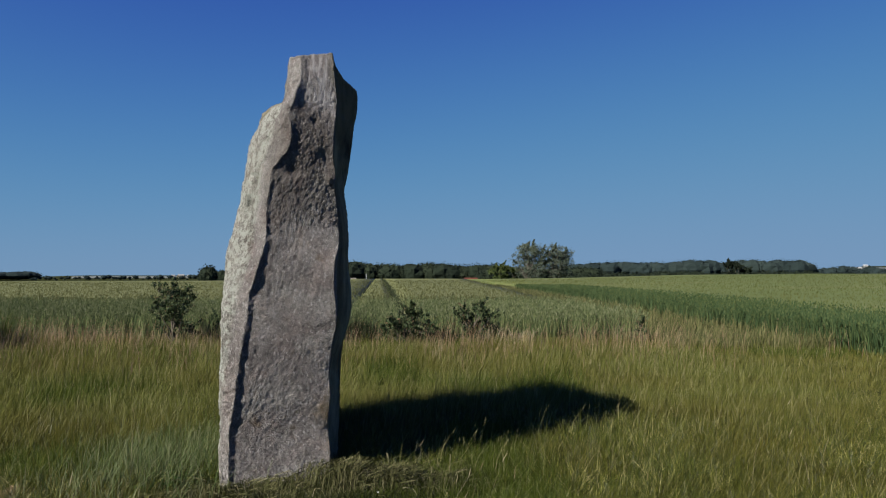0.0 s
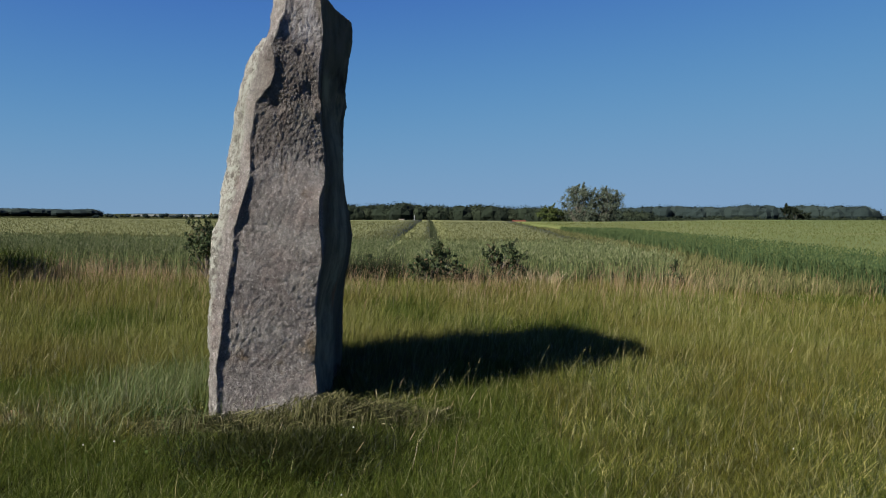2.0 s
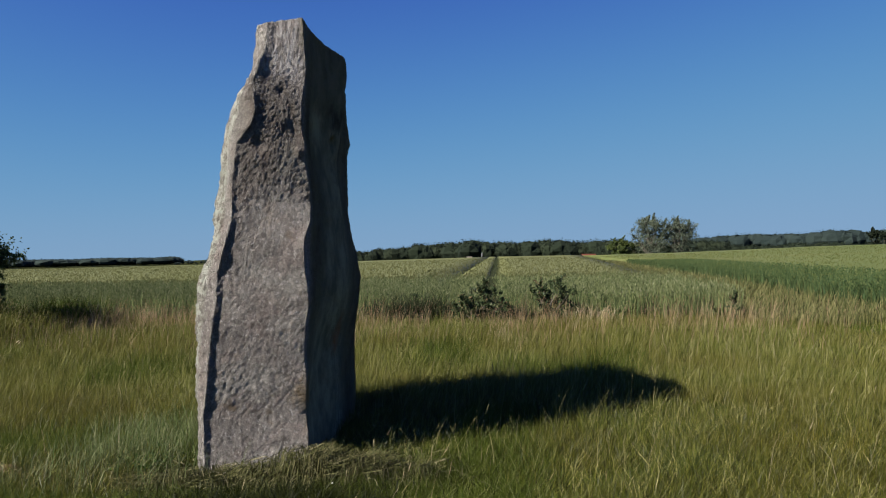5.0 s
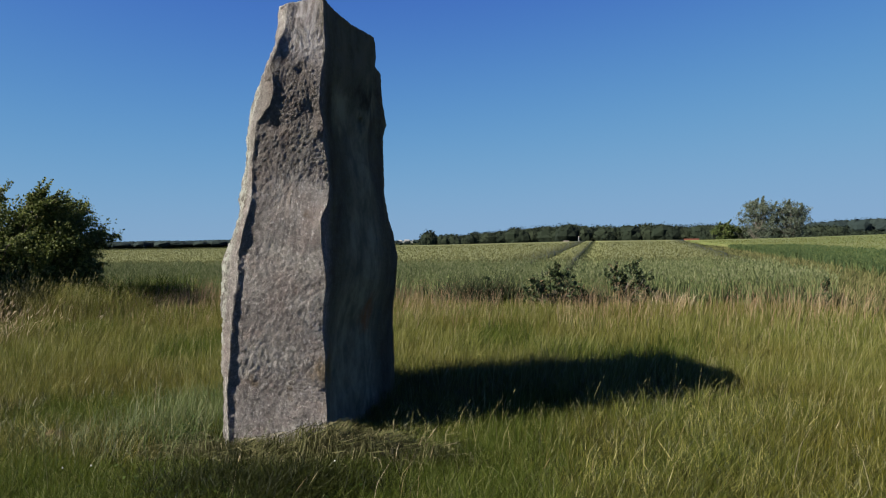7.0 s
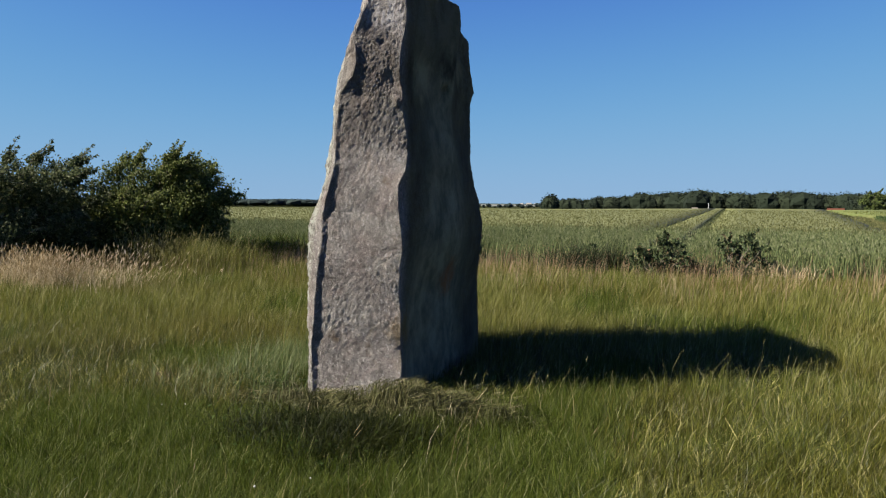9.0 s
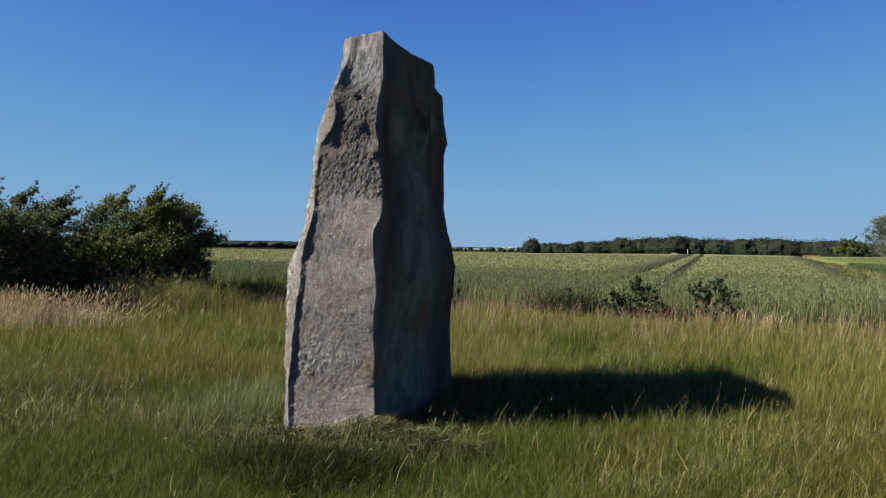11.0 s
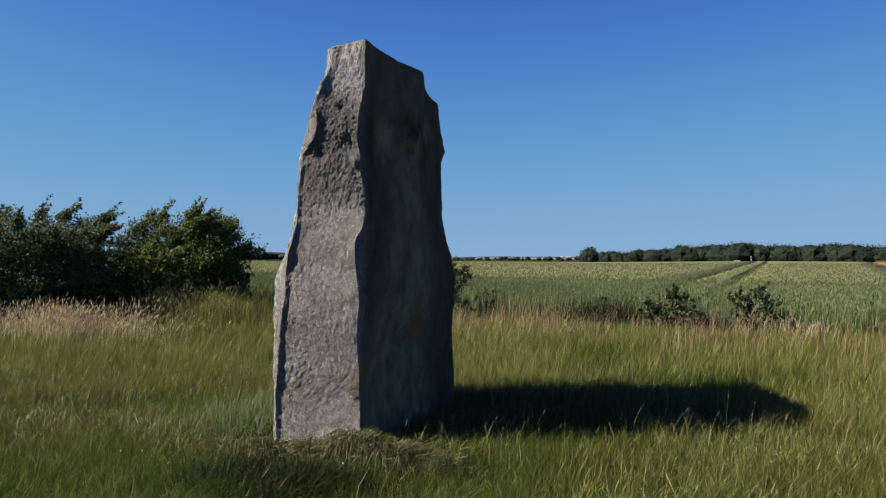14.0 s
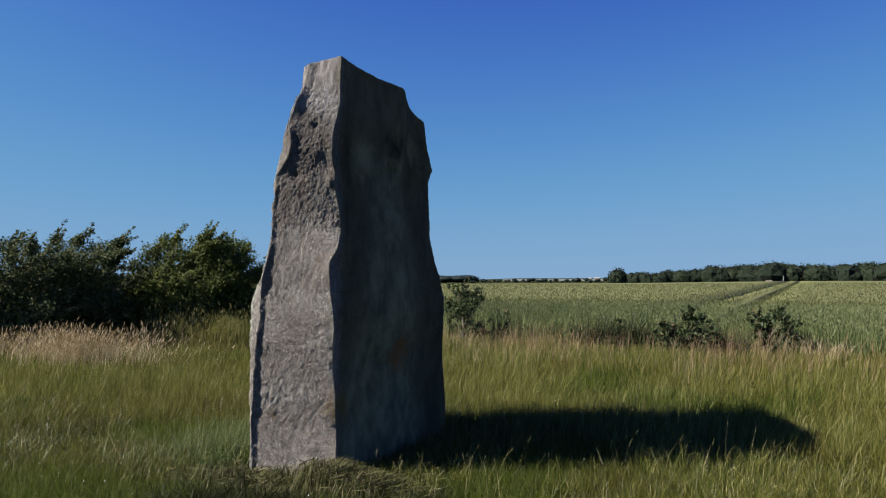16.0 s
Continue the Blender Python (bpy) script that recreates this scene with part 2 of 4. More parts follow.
def ground_z(x, y):
    """The height of the ground: level round the stone, gently rising to a crest, low land and far hills behind."""
    x, y = np.asarray(x, float), np.asarray(y, float)
    r, az = np.hypot(x, y), np.degrees(np.arctan2(x, y))
    el = np.interp(az, [-90, -45, -17, -5, 2, 9, 18, 26, 60, 120], [-0.25, -0.24, -0.2, -0.05, -0.05, 0.03, 0.28, 0.35, 0.35, -0.25])
    top = 1.6 + CREST * np.tan(np.radians(el)) - 0.75
    g = -0.1 + (top + 0.1) * np.clip((r - 22) / (CREST - 22), 0, 1) ** 1.1
    fall = np.clip((r - CREST) / 200, 0, 1)
    g = g - 6.0 * fall * fall * (3 - 2 * fall)
    far = np.interp(az, [-45, -30, -26, -14, -10, 26, 29, 60], [-0.1, 0.0, 0.12, 0.12, -0.1, -0.1, 0.75, 0.75])
    rise = np.clip((r - 1200) / 2600, 0, 1)
    return g + rise * (1.6 + 3800 * np.tan(np.radians(far)) - g)


radii = np.concatenate([np.arange(0.02, 30, 1.2), np.geomspace(31, 4800, 70)])
angles = np.radians(np.arange(0, 360, 2.0))
R, A = np.meshgrid(radii, angles, indexing="ij")
X, Y = R * np.sin(A), R * np.cos(A)
Z = ground_z(X, Y) + 0.03 * np.sin(X * 1.1 + 0.7 * Y) * np.cos(0.8 * Y - 0.3 * X) * (R < 25)
spokes = np.arange(len(angles))
middle = np.stack([spokes, np.full(len(angles), X.size), (spokes + 1) % len(angles)], -1)
ground = mesh_from("ground", np.concatenate([np.stack([X, Y, Z], -1).reshape(-1, 3), [(0, 0, Z[0].mean())]]), [grid_faces(len(radii), len(angles), True)[:, ::-1], middle[:, ::-1]], M_SOIL, True)
tagged(ground, "green meadow ground of thin soil and grass", "ground", kind="structure")


# ---- standing stone ----
def edge(rows):
    """One edge line of the stone, foot to top, as a function of the share of its height."""
    a = np.array(rows)
    z = a[:, 0]
    share = (z - z[0]) / (z[-1] - z[0])
    return lambda v: np.stack([np.interp(v, share, a[:, 1]), np.interp(v, share, a[:, 2]), np.interp(v, share, z)], -1)


FRONT_LEFT = edge([(-0.3, -1.71, 5.83), (0.35, -1.69, 5.81), (0.67, -1.64, 5.78), (0.98, -1.60, 5.76), (1.29, -1.54, 5.76), (1.47, -1.53, 5.75), (1.62, -1.47, 5.715),
                   (1.87, -1.40, 5.735), (2.18, -1.40, 5.76), (2.46, -1.36, 5.76), (2.60, -1.24, 5.765), (2.69, -1.21, 5.765), (2.82, -1.215, 5.76), (2.90, -1.24, 5.775), (3.07, -1.18, 5.80), (3.21, -1.16, 5.87), (3.43, -1.17, 5.95)])
FRONT_RIGHT = edge([(-0.3, -0.92, 6.04), (0.15, -0.92, 6.02), (0.35, -0.95, 6.05), (0.63, -0.92, 6.005), (0.86, -0.93, 5.98), (1.05, -0.90, 5.945), (1.24, -0.86, 5.915), (1.56, -0.88, 5.88),
                    (1.72, -0.87, 5.86), (1.84, -0.85, 5.94), (2.02, -0.86, 6.01), (2.32, -0.89, 5.96), (2.48, -0.88, 5.94), (2.62, -0.90, 5.92), (2.88, -0.89, 5.95), (3.06, -0.88, 6.00), (3.49, -0.935, 6.08)])
RIGHT_MID = edge([(-0.3, -0.99, 6.9), (0.36, -0.98, 6.9), (0.80, -1.00, 6.9), (0.93, -0.96, 6.9), (1.05, -0.92, 6.9), (1.20, -0.875, 6.9), (1.33, -0.86, 6.9), (1.45, -0.87, 6.9),
                  (1.7, -0.9, 6.9), (2.0, -0.895, 6.9), (2.26, -0.915, 6.9), (2.42, -0.94, 6.9), (2.6, -0.905, 6.9), (2.97, -0.855, 6.9), (3.2, -0.82, 6.9), (3.36, -0.82, 6.85)])
BACK_RIGHT = edge([(-0.3, -1.16, 8.12), (0.36, -1.13, 8.08), (0.81, -1.10, 7.97), (1.07, -1.04, 7.88), (1.38, -0.99, 7.82), (1.62, -1.01, 7.76), (1.76, -1.04, 7.73),
                   (2.0, -1.06, 7.66), (2.33, -1.05, 7.63), (2.58, -1.03, 7.60), (2.71, -1.02, 7.65), (2.96, -1.02, 7.55), (3.18, -1.0, 7.46)])
BACK_LEFT = edge([(-0.3, -2.05, 6.85), (0.09, -2.04, 6.8), (0.4, -2.01, 6.8), (0.58, -2.06, 6.8), (0.76, -2.06, 6.8), (0.97, -2.03, 6.8), (1.13, -2.05, 6.8), (1.55, -2.045, 6.8),
                  (1.87, -2.02, 6.8), (2.05, -1.95, 6.8), (2.34, -1.895, 6.8), (2.66, -1.835, 6.8), (2.82, -1.815, 6.8), (2.96, -1.755, 6.8), (3.12, -1.70, 6.8), (3.2, -1.62, 6.8)])
LEFT_FRONT = edge([(-0.3, -1.79, 5.90), (0.2, -1.78, 5.88), (0.7, -1.79, 5.90), (1.0, -1.77, 5.87), (1.4, -1.75, 5.86), (1.6, -1.67, 5.88), (1.8, -1.66, 5.98),
                   (2.05, -1.70, 6.10), (2.5, -1.60, 6.05), (2.9, -1.50, 6.06), (3.03, -1.40, 6.08)])
LEFT_NECK = edge([(-0.3, -1.75, 5.87), (0.7, -1.73, 5.84), (1.4, -1.66, 5.81), (1.8, -1.54, 5.86), (2.05, -1.55, 5.93), (2.5, -1.46, 5.86), (2.75, -1.33, 5.81),
                  (2.95, -1.31, 5.85), (3.08, -1.285, 5.95), (3.25, -1.275, 5.99), (3.42, -1.28, 6.0)])


def standing_stone():
    step = edge([(-0.3, -1.77, 5.885), (0.7, -1.76, 5.87), (1.4, -1.71, 5.84), (1.8, -1.60, 5.92), (2.05, -1.62, 6.01), (2.5, -1.53, 5.96), (2.8, -1.39, 5.95), (2.96, -1.33, 6.0), (3.04, -1.31, 6.02)])
    back = lambda v: 0.5 * (BACK_RIGHT(v) + BACK_LEFT(v)) + np.array([-0.22, 1.20, 0.0]) * (1 - 0.02 * v)[:, None]
    lines = [FRONT_LEFT, FRONT_RIGHT, RIGHT_MID, BACK_RIGHT, back, BACK_LEFT, LEFT_FRONT, step, LEFT_NECK]
    counts = [84, 60, 50, 18, 18, 80, 16, 8, 14]
    v = np.linspace(0, 1, 380)

    def smooth(a, width=11):
        k = np.exp(-0.5 * (np.arange(-2 * width, 2 * width + 1) / width) ** 2)
        k /= k.sum()
        return np.stack([np.convolve(np.pad(a[:, c], 2 * width, mode="reflect", reflect_type="odd"), k, "valid") for c in range(3)], 1)

    cols = []
    for k, n in enumerate(counts):
        a, b = lines[k](v), lines[(k + 1) % len(lines)](v)
        sa, sb = smooth(a), smooth(b)
        for i in range(n):
            s = i / n
            near = np.exp(-((min(s, 1 - s)) / 0.07) ** 1.5) if k < 3 or k == 5 else 1.0
            p = (a + (b - a) * s) * near + (sa + (sb - sa) * s) * (1 - near)
            z = p[:, 2]
            if k == 0:          # the front: drops back steeply beside the sharp lit edge, then runs out flat
                low = np.clip((2.0 - z) / 0.3, 0.45, 1) * np.clip((2.75 - z) / 0.1, 0, 1)
                p[:, 1] += 0.020 * low * min(s / 0.05, (1 - s) / 0.95)
                p[:, 1] += np.interp(z, [2.65, 2.75, 3.06, 3.42], [0, 0.009, 0.014, 0.022]) * min(s / 0.22, (1 - s) / 0.78)
            if k in (1, 2):     # the broad shaded side, dished unevenly
                p[:, 0] -= 0.03 * np.sin(np.pi * s) * (1 + np.sin(2.3 * z + 1.0))
            cols.append(p)
    P = np.stack(cols, 1)                                   # height x round
    m = P.shape[1]
    top = P[-1]
    caps = [top.mean(0) + (top - top.mean(0)) * f for f in np.linspace(0.95, 0.04, 20)]
    P = np.concatenate([P, np.stack(caps)], 0)
    rows = len(P)
    N = np.cross(np.roll(P, -1, 1) - np.roll(P, 1, 1), np.gradient(P, axis=0))
    N /= np.linalg.norm(N, axis=2, keepdims=True) + 1e-9
    pits = [(Vector((-1.03, 5.86, 2.87)), 0.03, 0.028), (Vector((-1.645, 6.04, 2.20)), 0.045, 0.07), (Vector((-1.64, 6.03, 2.12)), 0.04, 0.06), (Vector((-1.83, 6.35, 1.73)), 0.07, 0.06), (Vector((-1.0, 7.45, 2.55)), 0.06, 0.04),
            (Vector((-1.0, 7.05, 0.93)), 0.10, 0.035), (Vector((-0.93, 6.79, 2.60)), 0.045, 0.05), (Vector((-1.0, 7.47, 0.60)), 0.05, 0.04), (Vector((-1.03, 7.62, 0.50)), 0.05, 0.05), (Vector((-1.07, 7.76, 0.41)), 0.05, 0.05), (Vector((-1.2, 5.83, 2.45)), 0.05, 0.02), (Vector((-0.95, 5.90, 2.56)), 0.075, 0.017), (Vector((-0.92, 5.93, 2.40)), 0.04, -0.02)]
    out = np.empty_like(P)
    for i in range(rows):
        for j in range(m):
            p = Vector(P[i, j])
            wander = noise.noise_vector(p * 6.0) * 0.004 + noise.noise_vector(p * 17.0) * 0.002 + noise.noise_vector(p * 41.0) * 0.003
            d = noise.noise(p * 2.3) * 0.012 + noise.noise(p * 7.0) * 0.002 + noise.noise(p * 19.0) * 0.0018
            rough_ = min(1.05, max(0.6, 0.82 + 0.6 * noise.noise(p * 2.1 + Vector((9, 4, 2)))))       # some flat facets, some rugged ones
            q = Vector((p.x * 0.9 + p.z * 0.4, p.y, p.z * 0.9 - p.x * 0.4))                          # the grain runs aslant
            d += (noise.noise(Vector((q.x * 38.0, q.y * 38.0, q.z * 24.0)) + Vector((3, 1, 7))) * 0.0030 + noise.noise(p * 58.0) * 0.0030) * rough_
            d += noise.noise(Vector((q.x * 22.0, q.y * 22.0, q.z * 12.0))) * 0.0034 * rough_ - max(0.0, noise.noise(p * 26.0) - 0.45) * 0.010
            ledge = noise.noise(Vector((p.x * 3.0, p.y * 3.0, p.z * 8.0)))
            d += 0.0005 * math.tanh(14.0 * (ledge - 0.08)) * (1.0 if p.y < 6.2 else 0.5)
            if 2.0 < p.z < 2.95 and p.y < 6.2:              # the rougher, pitted upper front
                d += noise.noise(p * 13.0) * 0.0025 - abs(noise.noise(p * 27.0)) * 0.0015 + noise.noise(p * 62.0) * 0.0022
            if N[i, j, 0] < -0.45:                          # the lumpy, lichen-grown lit side
                d += noise.noise(p * 8.0) * 0.020 + (0.3 - abs(noise.noise(p * 17.0))) * 0.018 + noise.noise(p * 33.0) * 0.006
            for c, rad, deep in pits:
                q = (p - c).length_squared
                if q < 4 * rad * rad:
                    d -= deep * math.exp(-q / (rad * rad))
            out[i, j] = P[i, j] + N[i, j] * d + np.array(wander)
    faces = grid_faces(rows, m, True)
    verts = out.reshape(-1, 3)
    verts = np.concatenate([verts, verts[-m:].mean(0, keepdims=True)])
    last = (rows - 1) * m
    j = np.arange(m)
    fan_ = np.stack([last + j, last + (j + 1) % m, np.full(m, len(verts) - 1)], -1)
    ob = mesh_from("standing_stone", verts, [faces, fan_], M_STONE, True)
    return tagged(ob, "tall grey weathered quartzite menhir standing in rough grass", "standing stone")


standing_stone()


# ---- crop fields ----
def crop_strip(left, right, y0, y1, height, across=10):
    """A block of standing crop between two lines x = a + b * y, with an upright front and sides."""
    ys = np.concatenate([np.arange(y0, y0 + 20, 1.0), np.geomspace(y0 + 20, y1, 40)])
    s = np.linspace(0, 1, across + 1)
    L, Rr = left(ys)[:, None], right(ys)[:, None]
    Xs = L + (Rr - L) * s[None, :]
    Ys = np.repeat(ys[:, None], across + 1, 1)
    G = ground_z(Xs, Ys)
    T = G + height + 0.03 * np.sin(Xs * 3.1) * np.cos(Ys * 2.3)
    T[0] = G[0] - 0.05
    n, c = Xs.shape
    verts = np.concatenate([np.stack([Xs, Ys, T], -1).reshape(-1, 3), np.stack([Xs, Ys, G - 0.1], -1).reshape(-1, 3)])
    f = [grid_faces(n, c)]
    o = n * c
    i = np.arange(c - 1)
    f.append(np.stack([i, i + o, i + 1 + o, i + 1], -1))
    i = np.arange(n - 1) * c
    f.append(np.stack([i, i + c, i + c + o, i + o], -1))
    i = i + c - 1
    f.append(np.stack([i, i + o, i + c + o, i + c], -1))
    return verts, f


def crop_field(name, strips, mat):
    V, F, o = [], [], 0
    for v, f in strips:
        V.append(v)
        F += [a + o for a in f]
        o += len(v)
    return mesh_from(name, np.concatenate(V), F, mat, True)


SLOPE = -0.0875
TRACK_A = lambda y: -2.65 + SLOPE * (y - 18)
TRACK_B = lambda y: -0.75 + SLOPE * (y - 18)
WHEAT_END = lambda y: 5.4 + 0.0 * y
BARLEY_END = lambda y: 9.3 - 0.03 * (y - 17)
WHEAT_Y = 18.9
wheat = crop_field("wheat_field", [
    crop_strip(lambda y: -140 - 1.0 * y, lambda y: TRACK_A(y) - 0.07, WHEAT_Y + 6.0, 250, 0.50, 60),
    crop_strip(lambda y: TRACK_A(y) + 0.07, lambda y: TRACK_B(y) - 0.20, WHEAT_Y + 6.0, 250, 0.50, 3),
    crop_strip(lambda y: TRACK_B(y) + 0.20, WHEAT_END, WHEAT_Y + 6.0, 250, 0.50, 6)], M_WHEAT_BODY)
tagged(wheat, "field of unripe green wheat with wheel tracks", "wheat field", kind="stuff")
barley = crop_field("barley_field", [crop_strip(lambda y: BARLEY_END(y) + 1.7, lambda y: 150 + 1.2 * y, 4.0, 250, 0.36, 50)], M_BARLEY_BODY)
tagged(barley, "field of green barley with a bluish edge", "barley field", kind="stuff")


# ---- plants: helpers ----
def patchy(x, y, size, seed):
    """Smooth value noise, 0 to 1, over the plan."""
    g = np.random.default_rng(seed).random((64, 64))
    u, v = np.asarray(x) / size + 31.7, np.asarray(y) / size + 17.3
    i, j = np.floor(u).astype(int), np.floor(v).astype(int)
    a, b = u - i, v - j
    a, b = a * a * (3 - 2 * a), b * b * (3 - 2 * b)
    at = lambda p, q: g[p % 64, q % 64]
    return (at(i, j) * (1 - a) + at(i + 1, j) * a) * (1 - b) + (at(i, j + 1) * (1 - a) + at(i + 1, j + 1) * a) * b


def on_stone(x, y, grow=0.0):
    """Where the stone stands: nothing grows there."""
    a = np.array([(-1.70, 5.83), (-0.92, 6.04), (-0.99, 6.9), (-1.16, 8.12), (-1.75, 7.9), (-2.05, 6.85), (-1.79, 5.9)])
    b = np.roll(a, -1, 0)
    inside = np.ones(len(x), bool)
    for (ax, ay), (bx, by) in zip(a, b):
        d = math.hypot(bx - ax, by - ay)
        inside &= ((bx - ax) * (y - ay) - (by - ay) * (x - ax)) / d > -grow
    return inside


def blades(base, h, w, lean, turn):
    """Curved grass blades: five points each, one quad and one tip triangle."""
    n = len(h)
    side = np.stack([np.cos(turn), np.sin(turn), np.zeros(n)], -1) * (w / 2)[:, None]
    bend = np.concatenate([lean, np.zeros((n, 1))], 1)
    up = np.array([0, 0, 1.0])
    mid = base + up * (h * 0.55)[:, None] + bend * (h * 0.30)[:, None]
    sag = np.clip(np.linalg.norm(lean, axis=1), 0, 1.2)
    tip = base + up * (h * (1 - 0.28 * sag * sag))[:, None] + bend * (h * 0.95)[:, None]
    v = np.stack([base - side, base + side, mid + side * 0.8, mid - side * 0.8, tip], 1).reshape(-1, 3)
    o = np.arange(n)[:, None] * 5
    return v, [o + np.array([[0, 1, 2, 3]]), o + np.array([[3, 2, 4]])]


def heads(at, h, w, lean):
    """Slim seed heads: two crossed diamonds each."""
    n = len(h)
    t = np.random.default_rng(5).random(n) * np.pi
    axis = np.concatenate([lean, np.ones((n, 1))], 1)
    axis /= np.linalg.norm(axis, axis=1, keepdims=True)
    a = np.stack([np.cos(t), np.sin(t), np.zeros(n)], -1) * (w / 2)[:, None]
    b = np.stack([-np.sin(t), np.cos(t), np.zeros(n)], -1) * (w / 2)[:, None]
    m = at + axis * (h * 0.45)[:, None]
    top = at + axis * h[:, None]
    v = np.stack([at, m + a, top, m - a, m + b, m - b], 1).reshape(-1, 3)
    o = np.arange(n)[:, None] * 6
    return v, [np.concatenate([o + np.array([[0, 1, 2, 3]]), o + np.array([[0, 4, 2, 5]])])]


def joined(*pieces):
    V, F, o = [], [], 0
    for v, f in pieces:
        V.append(v)
        F += [a + o for a in f]
        o += len(v)
    return np.concatenate(V), F


def fan(n, r0, r1, az0, az1, power, seed):
    """Points scattered over a sector of the meadow, thinning outwards."""
    g = np.random.default_rng(seed)
    k = 1 - power
    r = (r0 ** k + g.random(n) * (r1 ** k - r0 ** k)) ** (1 / k)
    a = np.radians(az0 + g.random(n) * (az1 - az0))
    return 1.3 + r * np.sin(a), 0.3 + r * np.cos(a), r, g


WIND = np.array([0.16, 0.03])

M_GRASS = leaf_material("meadow_grass_green", [(0.0, (0.0321, 0.05029, 0.006955)), (0.45, (0.07276, 0.09309, 0.01338)), (0.80, (0.1198, 0.1327, 0.02247)), (0.92, (0.1926, 0.1947, 0.05136)), (1.0, (0.3531, 0.3424, 0.1605))],
                        (0.122, 0.0957, 0.0138), 0.45, 0.4, 0.42, 0.22, (1, 1, 1), (0.030, 0.046, 0.0075))
M_TURF = leaf_material("turf_green", [(0.0, (0.01169, 0.01822, 0.00243)), (0.5, (0.03795, 0.05072, 0.006086)), (0.8, (0.095, 0.1055, 0.01333)), (0.93, (0.234, 0.2314, 0.05489)), (1.0, (0.5553, 0.492, 0.2318))], (0.0462, 0.0401, 0.00454), 0.8, 0.18, 0.42, 0.24)
M_MEADOW = leaf_material("tall_meadow_grass", [(0.0, (0.03998, 0.05544, 0.00945)), (0.35, (0.08971, 0.1009, 0.0189)), (0.7, (0.1445, 0.1523, 0.03542)), (0.9, (0.1994, 0.1904, 0.0651)), (1.0, (0.299, 0.2677, 0.154))], (0.112, 0.097, 0.0211), 0.35, 0.35, 0.55, 0.13, (1, 1.4, 1), (0.052, 0.064, 0.012))
# grass darkened so its colour carries the shade of the hollow before the stone
M_HOLLOW_SHADE = leaf_material("hollow_shade_blade", [(0.0, (0.00496, 0.00744, 0.00093)), (0.7, (0.01178, 0.01612, 0.00217)), (1.0, (0.0372, 0.04216, 0.00868))], None, 1, 0.15, 0.5)
M_LUSH = leaf_material("lush_grass_green", [(0.0, (0.021, 0.035, 0.0042)), (0.5, (0.048, 0.070, 0.0086)), (0.84, (0.085, 0.102, 0.016)), (0.93, (0.13, 0.14, 0.038)), (1.0, (0.27, 0.28, 0.13))], None, 1, 0.4)
M_WEED = leaf_material("rank_weed_leaf", [(0.0, (0.021, 0.0288, 0.012)), (0.6, (0.036, 0.0468, 0.021)), (1.0, (0.066, 0.072, 0.036))], None, 1, 0.3, 0.6)
M_HERB = leaf_material("clover_leaf", [(0.0, (0.015, 0.03, 0.006)), (0.6, (0.027, 0.051, 0.0096)), (1.0, (0.054, 0.078, 0.018))], None, 1, 0.3, 0.5)
M_PINK = leaf_material("seed_heads_reddish", [(0.0, (0.181, 0.127, 0.0603)), (0.5, (0.254, 0.187, 0.108)), (1.0, (0.315, 0.259, 0.169))], (0.242, 0.144, 0.0965), 0.3, 0.3)
M_HEADS = leaf_material("seed_heads_pale", [(0.0, (0.154, 0.146, 0.045)), (0.5, (0.232, 0.212, 0.0859)), (1.0, (0.321, 0.28, 0.135))], (0.217, 0.212, 0.108), 0.8, 0.3)
M_CREAM = leaf_material("seed_heads_cream", [(0.0, (0.18, 0.139, 0.071)), (0.5, (0.325, 0.258, 0.149)), (1.0, (0.61, 0.52, 0.363))], None, 1, 0.3)
M_PALE = leaf_material("coarse_grass_pale", [(0.0, (0.050, 0.078, 0.024)), (0.6, (0.100, 0.128, 0.050)), (1.0, (0.20, 0.205, 0.115))], None, 1, 0.3)
M_MAT = leaf_material("withered_grass", [(0.0, (0.0275, 0.03125, 0.0105)), (0.5, (0.0625, 0.065, 0.0225)), (0.88, (0.11, 0.1038, 0.0465)), (1.0, (0.2375, 0.2125, 0.1275))], None, 1, 0.2)
M_WHEAT = leaf_material("wheat_green", [(0.0, (0.06134, 0.08563, 0.03208)), (0.4, (0.1188, 0.1429, 0.06417)), (0.8, (0.1698, 0.1861, 0.09119)), (1.0, (0.2174, 0.2256, 0.1288))], None, 1, 0.3)
M_WHEAT_LEAF = leaf_material("wheat_leaf_green", [(0.0, (0.04987, 0.07654, 0.03025)), (0.5, (0.09975, 0.1303, 0.05148)), (1.0, (0.1995, 0.2146, 0.09075))], None, 1, 0.3)
M_WHEAT_FAR = leaf_material("far_wheat_green", [(0.0, (0.078, 0.087, 0.033)), (0.5, (0.100, 0.106, 0.043)), (1.0, (0.125, 0.127, 0.055))], None, 1, 0.5, 0.6, 0.05)
M_BARLEY_FAR = leaf_material("far_barley_green", [(0.0, (0.059, 0.083, 0.0205)), (0.5, (0.081, 0.104, 0.0285)), (1.0, (0.114, 0.129, 0.043))], (0.132, 0.124, 0.044), 0.05, 0.5, 0.6, 0.05, (0.35, 1.6, 1))
M_LANE = leaf_material("lane_grass_dull", [(0.0, (0.0517, 0.0616, 0.022)), (0.5, (0.0978, 0.103, 0.0374)), (1.0, (0.172, 0.157, 0.0715))], None, 1, 0.3)
M_BARLEY = leaf_material("barley_green", [(0.0, (0.034, 0.061, 0.026)), (0.5, (0.054, 0.087, 0.033)), (1.0, (0.098, 0.122, 0.044))], None, 1, 0.3)
